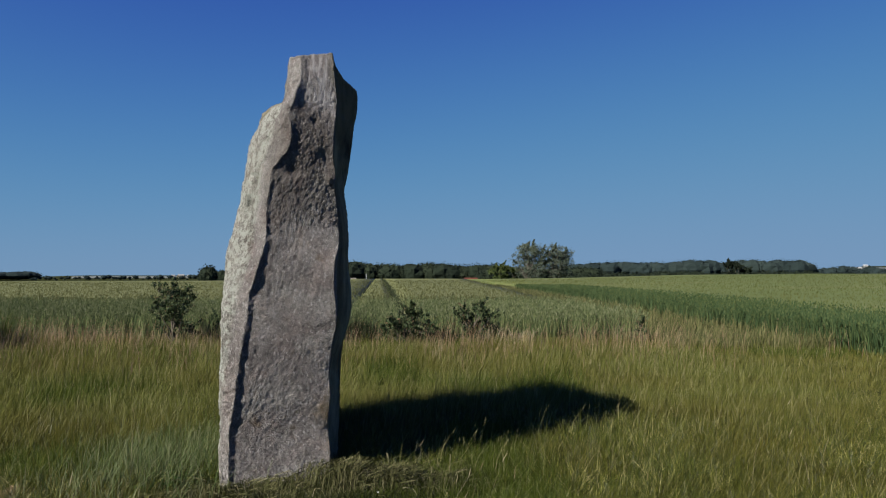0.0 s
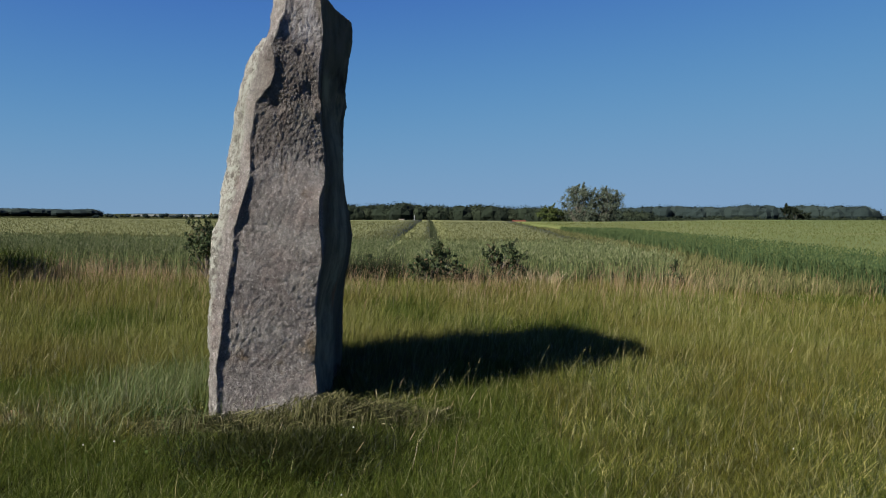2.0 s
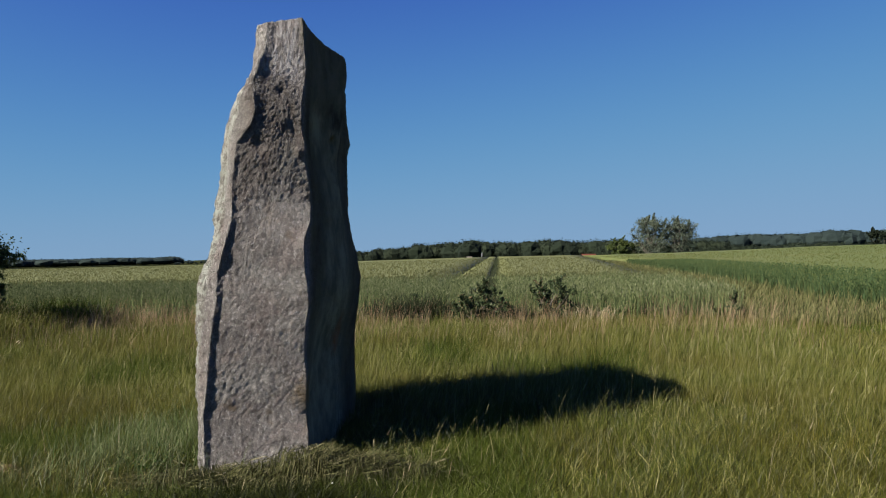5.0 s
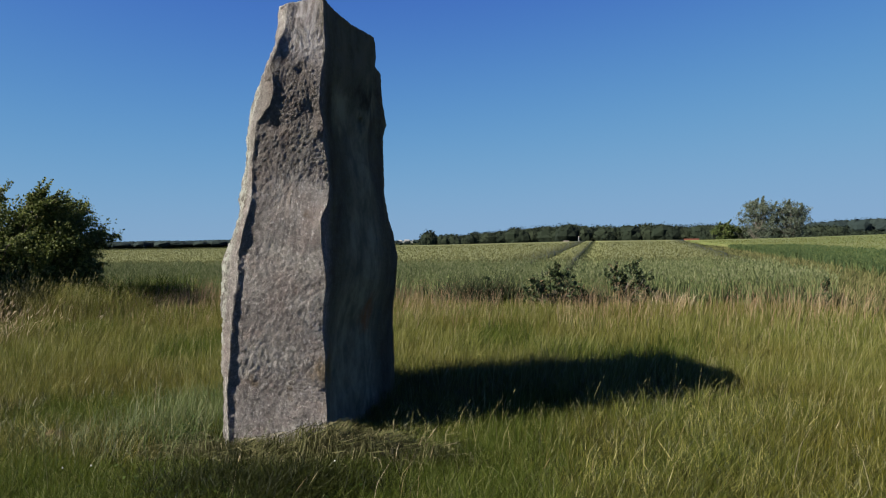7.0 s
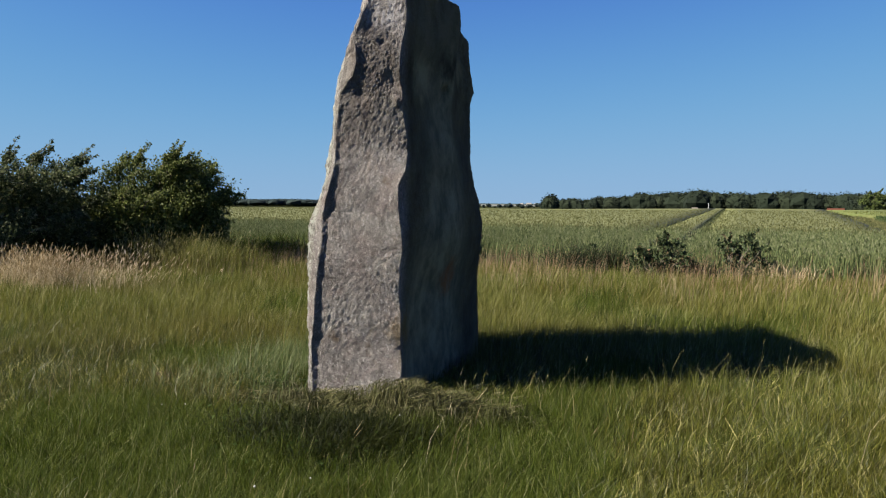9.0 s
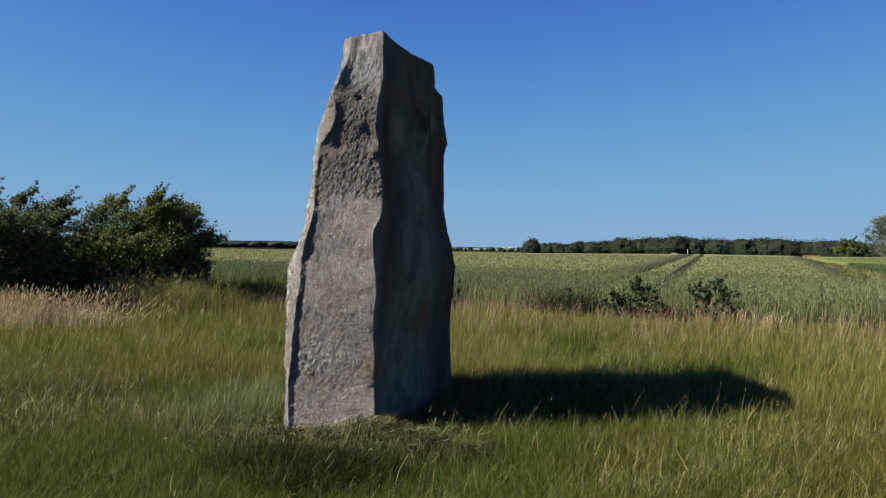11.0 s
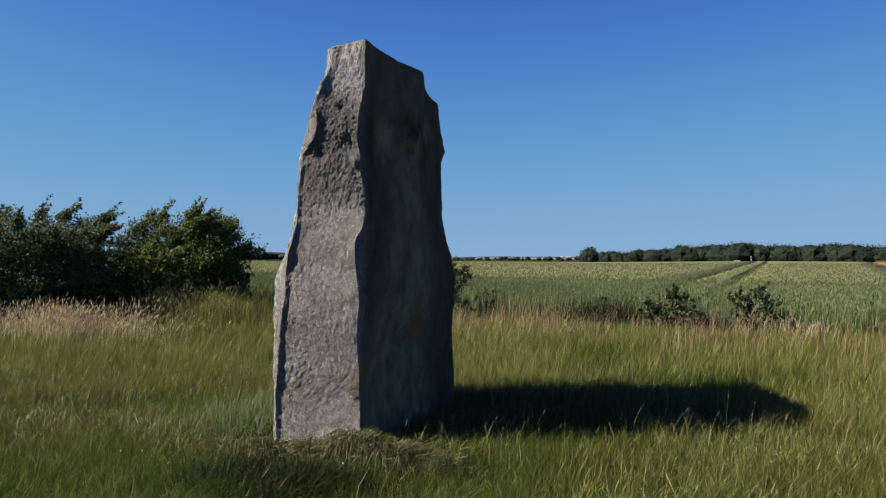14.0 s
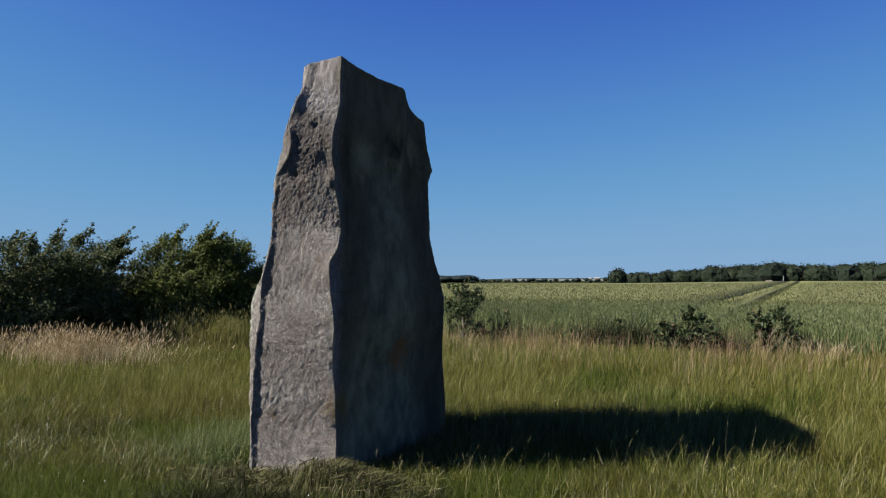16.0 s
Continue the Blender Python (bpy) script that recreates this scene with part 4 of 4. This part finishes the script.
# ---- crops: standing plants ----
def crop_plants(name, label, x, y, low, high, blade_w, ear, mat, seed, far=False, ears=None):
    g = np.random.default_rng(seed)
    n = len(x)
    z = ground_z(x, y) + low
    lean = WIND * 0.35 + g.normal(0, 0.28, (n, 2))
    a = blades(np.stack([x, y, z], -1), (high - low) * (0.8 + 0.35 * g.random(n)), blade_w, lean * 0.5, g.random(n) * np.pi)
    tips = a[0].reshape(-1, 5, 3)[:, 4]
    c = heads(tips - np.array([0, 0, 0.02]), ear * (0.8 + 0.4 * g.random(n)), blade_w * 1.6, lean)
    foot = np.stack([x, y, z + 0.3 * (high - low)], -1)            # one slim drooping leaf
    out = g.normal(0, 1, (n, 2)) * 0.13
    across = np.stack([-out[:, 1], out[:, 0], 0 * x], -1)
    across *= (0.55 * blade_w / (np.linalg.norm(out, axis=1) + 0.01))[:, None]
    rise = np.array([0, 0, 0.14])
    leaf = np.stack([foot - across, foot + across, foot + np.concatenate([out, 0 * x[:, None]], 1) + rise * (0.3 + g.random((n, 1)))], 1).reshape(-1, 3)
    b = (leaf, [np.arange(3 * n).reshape(n, 3)])
    if far:
        return tagged(mesh_from(name, c[0], [c[1][0][:n]], mat), label, "crop", kind="stuff")
    if ears:
        tagged(mesh_from(name.replace("plants", "ears"), *c, ears), "pale unripe ears above the " + label.split(" ", 1)[1], "crop", kind="stuff")
        return tagged(mesh_from(name, *joined(a, b), mat), label, "crop", kind="stuff")
    return tagged(mesh_from(name, *joined(a, b, c), mat), label, "crop", kind="stuff")


def in_wheat(x, y):
    return (np.abs(x - TRACK_A(y)) > 0.09) & (np.abs(x - TRACK_B(y)) > 0.21) & (x < WHEAT_END(y))


g = np.random.default_rng(31)
yy = WHEAT_Y - 0.4 + 13.4 * g.random(46000) ** 1.5
xx = -0.85 * yy - 8 + (0.85 * yy + 13.5) * g.random(46000)
# the grassy strip between wheat and barley
py = 17 + 75 * g.random(14000) ** 1.6
px = WHEAT_END(py) - 0.1 + (BARLEY_END(py) - WHEAT_END(py) + 0.2) * g.random(14000)
rim = np.clip((px - BARLEY_END(py) + 1.2) / 1.2, 0, 1)
lane = mesh_from("lane_grass", *blades(np.stack([px, py, ground_z(px, py)], -1), 0.24 + 0.18 * g.random(14000) + 0.22 * rim * g.random(14000), 0.0009 * py, WIND + g.normal(0, 0.3, (14000, 2)), g.random(14000) * np.pi), M_LANE)
tagged(lane, "yellowish grass on the lane between two crops", "grass", kind="stuff")
front = yy < WHEAT_Y + 6.6
thin = patchy(xx - SLOPE * yy, yy * 0.3, 0.16, 14) * 0.6 + patchy(xx, yy, 0.7, 15) * 0.4 + 0.1 * g.random(len(xx))
keep = in_wheat(xx, yy) & (yy > WHEAT_Y - 0.4 + 0.5 * patchy(xx, yy, 0.8, 8)) & (thin > np.interp(yy, [WHEAT_Y, WHEAT_Y + 1.5, WHEAT_Y + 4], [0.42, 0.30, 0.08]))
crop_plants("wheat_plants", "upright green wheat with ears along the field edge", xx[keep], yy[keep], np.where(front[keep] | (np.abs(xx[keep] - TRACK_A(yy[keep])) < 0.8) | (np.abs(xx[keep] - TRACK_B(yy[keep])) < 0.8), 0.05, 0.42), 0.58 + 0.27 * patchy(xx[keep], yy[keep], 0.32, 19), 0.016 + 0.006 * g.random(keep.sum()), 0.085, M_WHEAT_LEAF, 32, False, M_WHEAT)
yy = 31 + 90 * g.random(40000) ** 2.0
xx = -0.95 * yy - 6 + (0.95 * yy + 11.5) * g.random(40000)
keep = in_wheat(xx, yy)
crop_plants("wheat_plants", "upright green wheat with ears farther out", xx[keep], yy[keep], 0.45, 0.72, 0.0007 * yy[keep], 0.10, M_WHEAT_FAR, 33, True)
yy = 5 + 70 * g.random(20000) ** 2.0
xx = BARLEY_END(yy) - 0.1 + 5.5 * g.random(20000) ** 1.9
near_y = 8 + 15 * g.random(11000)
yy = np.concatenate([yy, near_y])
xx = np.concatenate([xx, BARLEY_END(near_y) - 0.1 + 2.6 * g.random(11000)])
crop_plants("barley_plants", "dense bluish green barley along the field edge", xx, yy, np.where(xx < BARLEY_END(yy) + 2.2, 0.05, 0.28), 0.62, 0.010 + 0.0006 * yy, 0.08, M_BARLEY, 34)
yy = 8 + 130 * g.random(36000) ** 1.5
xx = BARLEY_END(yy) + 0.8 + (6 + 0.6 * yy) * g.random(36000)
crop_plants("barley_plants", "yellowish green barley with young ears", xx, yy, 0.34, 0.56, 0.005 + 0.0004 * yy, 0.10, M_BARLEY_FAR, 35, True)


# ---- trees and shrubs ----
def part(name, verts, faces, mat, parent, label="", smooth=False):
    ob = mesh_from(name, verts, faces, mat, smooth)
    ob.parent = parent
    if label:
        ob["label"] = label
    return ob


def tube(points, radii_, sides=7):
    """A tapered limb through the points."""
    p = np.array(points, float)
    d = np.gradient(p, axis=0)
    d /= np.linalg.norm(d, axis=1, keepdims=True) + 1e-9
    ref = np.array([0.3, 0.9, 0.2])
    a = np.cross(d, ref)
    a /= np.linalg.norm(a, axis=1, keepdims=True) + 1e-9
    b = np.cross(d, a)
    t = np.arange(sides) * 2 * np.pi / sides
    ring = p[:, None] + np.array(radii_)[:, None, None] * (a[:, None] * np.cos(t)[None, :, None] + b[:, None] * np.sin(t)[None, :, None])
    return ring.reshape(-1, 3), [grid_faces(len(p), sides, True)]


def leaf_quads(centre, size, g, droop=0.3):
    """One folded leaf (or clump of leaves) at each centre: two triangles along a rib."""
    n = len(centre)
    a = g.normal(0, 1, (n, 3))
    a[:, 2] -= droop
    a /= np.linalg.norm(a, axis=1, keepdims=True)
    b = np.cross(a, g.normal(0, 1, (n, 3)))
    b /= np.linalg.norm(b, axis=1, keepdims=True)
    s = np.asarray(size)[:, None]
    fold = np.cross(a, b) * s * 0.18
    v = np.stack([centre - a * s * 0.5, centre + b * s * 0.32 + fold, centre + a * s * 0.5, centre - b * s * 0.32 + fold], 1).reshape(-1, 3)
    o = np.arange(n)[:, None] * 4
    return v, [np.concatenate([o + np.array([[0, 1, 2]]), o + np.array([[0, 2, 3]])])]


def woody(name, label, category, at, height, width, lumps, leaves, size, mat, seed, sprays=20, lean=0.15, group="", bare=0.0, stems=5, wind=0.0):
    """A tree or shrub: stems and limbs that end in lumps of foliage, with loose sprays at the rim."""
    g = np.random.default_rng(seed)
    root = new(name)
    root.location = (at[0], at[1], float(ground_z(at[0], at[1])))
    centres, sizes_, limbs = [], [], {}
    for k in range(lumps):
        f = (k + 0.5) / lumps
        u = g.random() * 2 * np.pi
        zz = bare + (1 - bare) * (0.14 + 0.76 * g.random() ** 0.95)
        reach = width * 0.5 * math.sqrt(max(0.05, 1 - ((zz - bare - 0.42 * (1 - bare)) / (0.66 * (1 - bare))) ** 2)) * math.sqrt(g.random()) * 0.92
        c = np.array([math.cos(u) * reach + lean * zz * height, math.sin(u) * reach, zz * height])
        rad = height * (0.085 + 0.075 * g.random()) * (1 - bare * 0.3)
        centres.append(c)
        sizes_.append(rad)
        if k % 2 == 0:
            s = g.integers(stems)
            foot = np.array([math.cos(s * 2.4) * 0.05 * width * (stems > 1), math.sin(s * 2.4) * 0.05 * width * (stems > 1), -0.05])
            knee = foot * 0.5 + c * np.array([0.35, 0.35, 0.5]) + g.normal(0, 0.03 * height, 3) * np.array([1, 1, 0.3])
            q = [foot, 0.6 * foot + 0.4 * knee, knee, 0.5 * knee + 0.5 * c + g.normal(0, 0.02 * height, 3), c]
            limbs[k] = [tube(q, np.array([0.020, 0.016, 0.012, 0.007, 0.003]) * height, 6)]
    pts = []
    share = np.array(sizes_) ** 2
    share /= share.sum()
    for c, rad, part_ in zip(centres, sizes_, share):
        m = int(leaves * 0.8 * part_)
        twigs = g.normal(0, 1, (max(4, m // 14), 3))
        twigs /= np.linalg.norm(twigs, axis=1, keepdims=True)
        twigs = twigs * rad * (0.55 + 0.5 * g.random((len(twigs), 1))) * np.array([1.15, 1.15, 0.85])
        if wind:                # boughs drawn out downwind
            along = np.array([0.80, 0.42, 0.42])
            t = twigs @ along
            twigs = twigs * (1 - 0.3 * wind) + along * (t * 0.95 * wind)[:, None]
        twigs = c + twigs
        pts.append(twigs[g.integers(len(twigs), size=m)] + g.normal(0, rad * 0.17, (m, 3)))
    for k in range(sprays):     # leafy twigs that stick out
        i = 2 * g.integers((lumps + 1) // 2)
        if wind:                # the highest and the leeward boughs carry most of them
            others = 2 * g.integers((lumps + 1) // 2, size=3)
            i = max((i, *others), key=lambda q: centres[q][2] + 0.35 * (centres[q] @ np.array([0.8, 0.42, 0])))
        out = centres[i] - np.array([0, 0, height * 0.3])
        out = out / (np.linalg.norm(out) + 1e-6) + g.normal(0, 0.35, 3) + np.array([0.3, 0, 0.35])
        if wind:
            out = out * 0.5 + np.array([0.68, 0.38, 0.27]) * wind
        out /= np.linalg.norm(out)
        a = centres[i] + out * sizes_[i] * 0.6
        b = a + out * height * (0.10 + 0.13 * g.random() if not wind else 0.05 + 0.20 * g.random() ** 2)
        m = max(5, int(leaves * (0.2 + 0.12 * wind) / sprays))
        f = g.random((m, 1)) ** (1 + 0.4 * wind)
        pts.append(a + (b - a) * f + g.normal(0, 1, (m, 3)) * height * (0.022 - 0.015 * f))
        limbs[i].append(tube([centres[i], 0.5 * (centres[i] + a), a, 0.5 * (a + b), b], np.array([0.004, 0.004, 0.0035, 0.0025, 0.001]) * height, 5))
    P = np.concatenate(pts)
    S = size * (0.6 + 0.8 * g.random(len(P)))
    if wind:                    # the dense shaded inside
        m = leaves // 7
        u = g.normal(0, 1, (m, 3))
        u *= (g.random((m, 1)) ** (1 / 3)) / np.linalg.norm(u, axis=1, keepdims=True)
        u = u * np.array([0.42 * width, 0.42 * width, 0.36 * height]) + np.array([0, 0, 0.40 * height])
        u[:, 0] += lean * u[:, 2]
        P, S = np.concatenate([P, u]), np.concatenate([S, size * (1.5 + 1.2 * g.random(m))])
    above = P[:, 2] > 0.03 * height
    P, S = P[above], S[above]
    for wood in limbs.values():
        part("branch" if stems > 1 else "limb", *joined(*wood), M_BARK, root, smooth=True)
    part("crown", *leaf_quads(P, S, g), mat, root)
    return tagged(root, label, category, group)


woody("hawthorn_bush", "dark green hawthorn bush leaning with the wind", "bush", (-14.25, 14.9), 2.9, 3.8, 92, 50000, 0.062, M_LEAF, 41, 150, 0.38, "hedge bushes", wind=1.0)
woody("hawthorn_bush", "low dark hawthorn bush at the hedge end", "bush", (-13.5, 15.7), 2.05, 2.5, 44, 18000, 0.062, M_LEAF, 42, 64, 0.38, "hedge bushes", wind=1.0)
woody("willow_bush", "grey-green windblown willow bush beside the hawthorn", "bush", (-15.4, 11.8), 2.85, 4.2, 90, 44000, 0.06, M_LEAF_GREY, 43, 150, 0.2, "hedge bushes", wind=1.0)
woody("willow_bush", "broad grey-green willow bush at the far hedge end", "bush", (-17.1, 8.9), 3.0, 4.4, 76, 32000, 0.068, M_LEAF_GREY, 44, 80, 0.2, "hedge bushes", wind=1.0)
woody("hawthorn_bush", "dense dark hawthorn deep inside the hedge", "bush", (-15.7, 14.1), 1.9, 4.6, 60, 18000, 0.11, M_LEAF, 50, 20, 0.1, "hedge bushes", wind=1.0)
# out of view: carries the hedge on and shades the foot of the others
woody("willow_bush", "unseen grey-green willow bush farther along the hedge, added to shade it", "bush", (-19.2, 6.6), 3.0, 4.4, 60, 14000, 0.11, M_LEAF_GREY, 56, 30, 0.2, "hedge bushes", wind=1.0)
woody("dog_rose", "young dog rose with loose sprays at the wheat edge", "shrub", (-6.6, 18.0), 1.55, 1.05, 24, 3000, 0.07, M_ROSE, 45, 26, 0.05, "wild roses")
woody("dog_rose", "small dog rose seedling at the wheat edge", "shrub", (-5.75, 18.4), 1.25, 0.5, 4, 110, 0.08, M_ROSE, 46, 4, 0.2, "wild roses")
woody("dog_rose", "low spreading dog rose before the wheel track", "shrub", (-0.95, 17.7), 1.0, 1.45, 34, 2300, 0.08, M_ROSE, 47, 26, 0.05, "wild roses")
woody("dog_rose", "bushy dog rose with arching sprays", "shrub", (0.72, 18.2), 1.1, 1.15, 28, 2000, 0.085, M_ROSE, 48, 24, 0.22, "wild roses")
woody("dog_rose", "short dark dog rose where a wheel track enters the wheat", "shrub", (-2.45, 18.2), 0.8, 0.55, 8, 420, 0.08, M_ROSE, 57, 6, 0.05, "wild roses")
woody("dog_rose", "stunted dog rose in the dry grass", "shrub", (5.0, 18.3), 0.8, 0.5, 5, 300, 0.07, M_ROSE, 49, 4, 0.1, "wild roses")


def polar(az, dist):
    return (dist * math.sin(radians(az)), dist * math.cos(radians(az)))


woody("poplar_tree", "lone broad grey-green poplar behind the field crest", "tree", polar(6.75, 262), 14.8, 11.0, 70, 12000, 0.42, M_FARTREE, 51, 8, 0.0, "far poplars", 0.06, 1)
woody("poplar_tree", "round grey-green poplar standing close to another", "tree", polar(8.75, 264), 15.0, 11.0, 70, 12000, 0.42, M_FARTREE, 52, 8, 0.0, "far poplars", 0.06, 1)
woody("willow_tree", "bright green willow beside the poplars", "tree", polar(4.4, 268), 8.4, 6, 18, 3600, 0.5, M_YELLOWTREE, 53, 12, 0.0, "far willows", 0.03, 2)
woody("willow_tree", "low bright green willow beside the poplars", "tree", polar(5.5, 270), 7.2, 7, 18, 3600, 0.5, M_YELLOWTREE, 54, 12, 0.0, "far willows", 0.03, 2)
woody("round_tree", "round dark green tree on the crest", "tree", polar(22.0, 300), 9.3, 11, 26, 5000, 0.6, M_FAR, 55, 10, 0.0, "", 0.02, 2)


def wood_belt(name, label, az0, az1, dist, depth, h0, h1, count, seed, mat=M_FAR, vary=0.3, broad=1.0, leaf=0.6, clumps=110):
    """A far belt of wood: each crown a lumpy closed body under a coat of leaf clumps."""
    g = np.random.default_rng(seed)
    up, round_ = np.meshgrid(np.linspace(-0.5, 0.5, 7) * np.pi, np.arange(9) * 2 * np.pi / 9, indexing="ij")
    ball = np.stack([np.cos(up) * np.cos(round_), np.cos(up) * np.sin(round_), np.sin(up)], -1).reshape(-1, 3)
    shell = grid_faces(7, 9, True)
    pieces, pts, sizes = [], [], []
    for k in range(count):
        f = (k + g.random()) / count
        az, d = az0 + (az1 - az0) * f, dist + depth * g.random()
        x0, y0 = polar(az, d)
        hh = (h0 + (h1 - h0) * f) * (1.0 - 0.6 * vary + vary * g.random())
        hh *= 0.90 + 0.18 * float(patchy(az, 0.0, 1.3, seed))
        rr = hh * broad * (0.36 + 0.3 * g.random())
        c = np.array([x0, y0, float(ground_z(x0, y0)) + hh * 0.5])
        half = np.array([rr, rr, hh * 0.5])
        pieces.append((c + ball * half * (0.66 + 0.22 * g.random((len(ball), 1))), [shell]))
        u = g.normal(0, 1, (clumps, 3))
        u[:, 2] = np.abs(u[:, 2]) * 0.9 - 0.25
        u /= np.linalg.norm(u, axis=1, keepdims=True)
        pts.append(c + u * half * (0.76 + 0.26 * g.random((clumps, 1))))
        sizes.append(np.full(clumps, leaf) * (0.5 + g.random(clumps)))
    pieces.append(leaf_quads(np.concatenate(pts), np.concatenate(sizes), g, 0.0))
    return tagged(mesh_from(name, *joined(*pieces), mat), label, "woodland", kind="stuff")


wood_belt("far_wood", "dark belt of wood on the skyline", -17.3, -8, 470, 40, 11.5, 16.8, 110, 61, M_FAR, 0.2, 1.0, 0.95, 150)
wood_belt("far_wood", "dark belt of wood behind the crest", -9, 5, 450, 50, 16.8, 15.8, 150, 62, M_FAR, 0.2, 1.0, 0.95, 150)
wood_belt("far_wood", "dark belt of wood beyond the poplars", 3, 12, 420, 40, 12.5, 11.5, 110, 63, M_FAR, 0.25, 1.0, 0.95, 150)
wood_belt("far_wood", "dark wood edge beyond the barley", 10, 27.5, 380, 40, 8.6, 8.0, 140, 64, M_FAR, 0.3, 1.0, 0.95, 150)
wood_belt("far_wood", "wooded ridge on the skyline, blue haze put into its leaf colour", 10, 26.3, 900, 120, 26.0, 26.5, 220, 65, M_HAZED_WOOD, 0.10, 1.4, 0.9, 150)
wood_belt("far_wood", "distant dark wood across the plain", -60, -29.5, 1500, 200, 18, 18, 270, 66, M_HAZED_WOOD, 0.04, 2.6, 1.4, 90)
wood_belt("far_wood", "thin line of distant trees", -29.5, -18, 1400, 300, 7, 9, 46, 67, M_HAZED_WOOD, 1.1, 1.3, 1.2)
wood_belt("far_wood", "tall dark clump of trees on the skyline", -18.3, -17.5, 420, 10, 13.4, 13.8, 9, 68, M_FAR, 0.3, 0.5, 0.9, 160)
wood_belt("far_wood", "distant hedges and trees before pale fields", 26, 40, 1200, 300, 20, 22, 60, 69, M_HAZED_WOOD, 0.4, 1.3, 2.0)



def far_field(label, az0, az1, r0, r1, mat):
    """A distant field that lies on the rising land."""
    rr, aa = np.meshgrid(np.linspace(r0, r1, 8), np.radians(np.linspace(az0, az1, 16)), indexing="ij")
    fx, fy = rr * np.sin(aa), rr * np.cos(aa)
    return tagged(mesh_from("far_field", np.stack([fx, fy, ground_z(fx, fy) + 0.5], -1).reshape(-1, 3), grid_faces(8, 16)[:, ::-1], mat, True), label, "field", kind="structure")


# grey-blue haze of the distance is put into the field colour
M_HAZED_FIELD = plain("hazed_ripe_field", [(0.3, (0.095, 0.105, 0.095)), (0.7, (0.125, 0.13, 0.11))], 0.01)
far_field("pale ripe field on the distant plain, haze in its colour", -27, -17.5, 1900, 2900, M_HAZED_FIELD)
far_field("pale ripe field on a distant hillside, haze in its colour", 27.5, 34, 2400, 3100, M_HAZED_FIELD)

# ---- far buildings and posts ----
def box(bm_w, bm_d, bm_h, z0=0.0):
    v = np.array([(sx * bm_w / 2, sy * bm_d / 2, z0 + sz * bm_h) for sz in (0, 1) for sx, sy in ((-1, -1), (1, -1), (1, 1), (-1, 1))])
    return v, [np.array([(0, 3, 2, 1), (4, 5, 6, 7), (0, 1, 5, 4), (1, 2, 6, 5), (2, 3, 7, 6), (3, 0, 4, 7)])]


def gable(w, d, h, z0, over=0.4):
    w, d = w + 2 * over, d + 2 * over
    v = np.array([(-w / 2, -d / 2, z0), (w / 2, -d / 2, z0), (w / 2, d / 2, z0), (-w / 2, d / 2, z0), (-w / 2, 0, z0 + h), (w / 2, 0, z0 + h)])
    return v, [np.array([(0, 1, 5, 4), (2, 3, 4, 5), (0, 3, 2, 1)]), np.array([(1, 2, 5), (3, 0, 4)])]


M_WALL = plain("rendered_wall", [(0.3, (0.195, 0.189, 0.176)), (0.7, (0.239, 0.233, 0.22))], 0.8)
M_TILE = plain("red_roof", [(0.3, (0.0606, 0.0173, 0.0108)), (0.7, (0.0864, 0.0281, 0.0173))], 1.5)
M_METAL = plain("pale_sheet_metal", [(0.3, (0.36, 0.372, 0.384)), (0.7, (0.444, 0.45, 0.456))], 0.3, 0.5)
M_HUT = plain("weathered_boards", [(0.3, (0.10, 0.09, 0.075)), (0.7, (0.16, 0.145, 0.12))], 3.0)
M_PANE = plain("dark_window", [(0.3, (0.02, 0.025, 0.03)), (0.7, (0.05, 0.055, 0.06))], 2.0, 0.2)


def building(name, label, az, dist, w, d, h, roof_h, z, turn, wall_mat, roof_mat, windows):
    root = new(name)
    x0, y0 = polar(az, dist)
    root.location, root.rotation_euler = (x0, y0, z), (0, 0, radians(turn))
    part("wall", *box(w, d, h), wall_mat, root)
    part("roof", *gable(w, d, roof_h, h), roof_mat, root)
    for k in range(windows):
        v, f = box(w * 0.08, 0.2, h * 0.35)
        part("window", v + np.array([w * (-0.38 + 0.76 * (k + 0.5) / windows), -d / 2 - 0.05, h * 0.35]), f, M_PANE, root)
    return tagged(root, label, "building")


building("farmhouse", "low farmhouse with a red tiled roof half hidden by the crest", 2.2, 285, 4.6, 6, 2.4, 2.0, float(ground_z(*polar(2.2, 285))) - 0.75, -8, M_WALL, M_TILE, 3)
building("farm_shed", "small white shed beside the farmhouse", 0.5, 285, 1.6, 2, 2.9, 0.5, float(ground_z(*polar(0.5, 285))) - 0.3, 10, M_WALL, M_METAL, 1)
building("storage_hall", "white storage hall on a distant hillside", 29.5, 2300, 28, 20, 8, 2.5, float(ground_z(*polar(29.5, 2300))) - 1, -20, M_WALL, M_METAL, 6)
building("storage_tower", "white silo block on a distant hillside", 30.1, 2300, 10, 10, 15, 2, float(ground_z(*polar(30.1, 2300))) - 1, -20, M_WALL, M_METAL, 2)
for az, w, h in ((-20.3, 10, 6), (-19.75, 16, 7), (-19.2, 9, 6)):
    building("storage_hall", "pale farm hall far across the plain", az, 2300, w, 14, h, 2.5, float(ground_z(*polar(az, 2300))) - 1, 12, M_WALL, M_WALL, 3)
building("field_hut", "small pale hut on the crest of the wheat field", -7.0, 262, 1.2, 1.2, 2.6, 0.35, float(ground_z(*polar(-7.0, 262))) - 0.3, 5, M_HUT, M_HUT, 0)
post_xy = polar(-6.0, 240)
post = mesh_from("field_post", *joined(tube([(0, 0, -0.5), (0, 0, 1.8), (0, 0, 3.0)], [0.10, 0.09, 0.08], 8), tube([(0, 0, 3.0), (0, 0, 3.12)], [0.12, 0.05], 8)), M_METAL, True)
post.location = (*post_xy, float(ground_z(*post_xy)))
tagged(post, "thin white marker post on the field crest", "post")
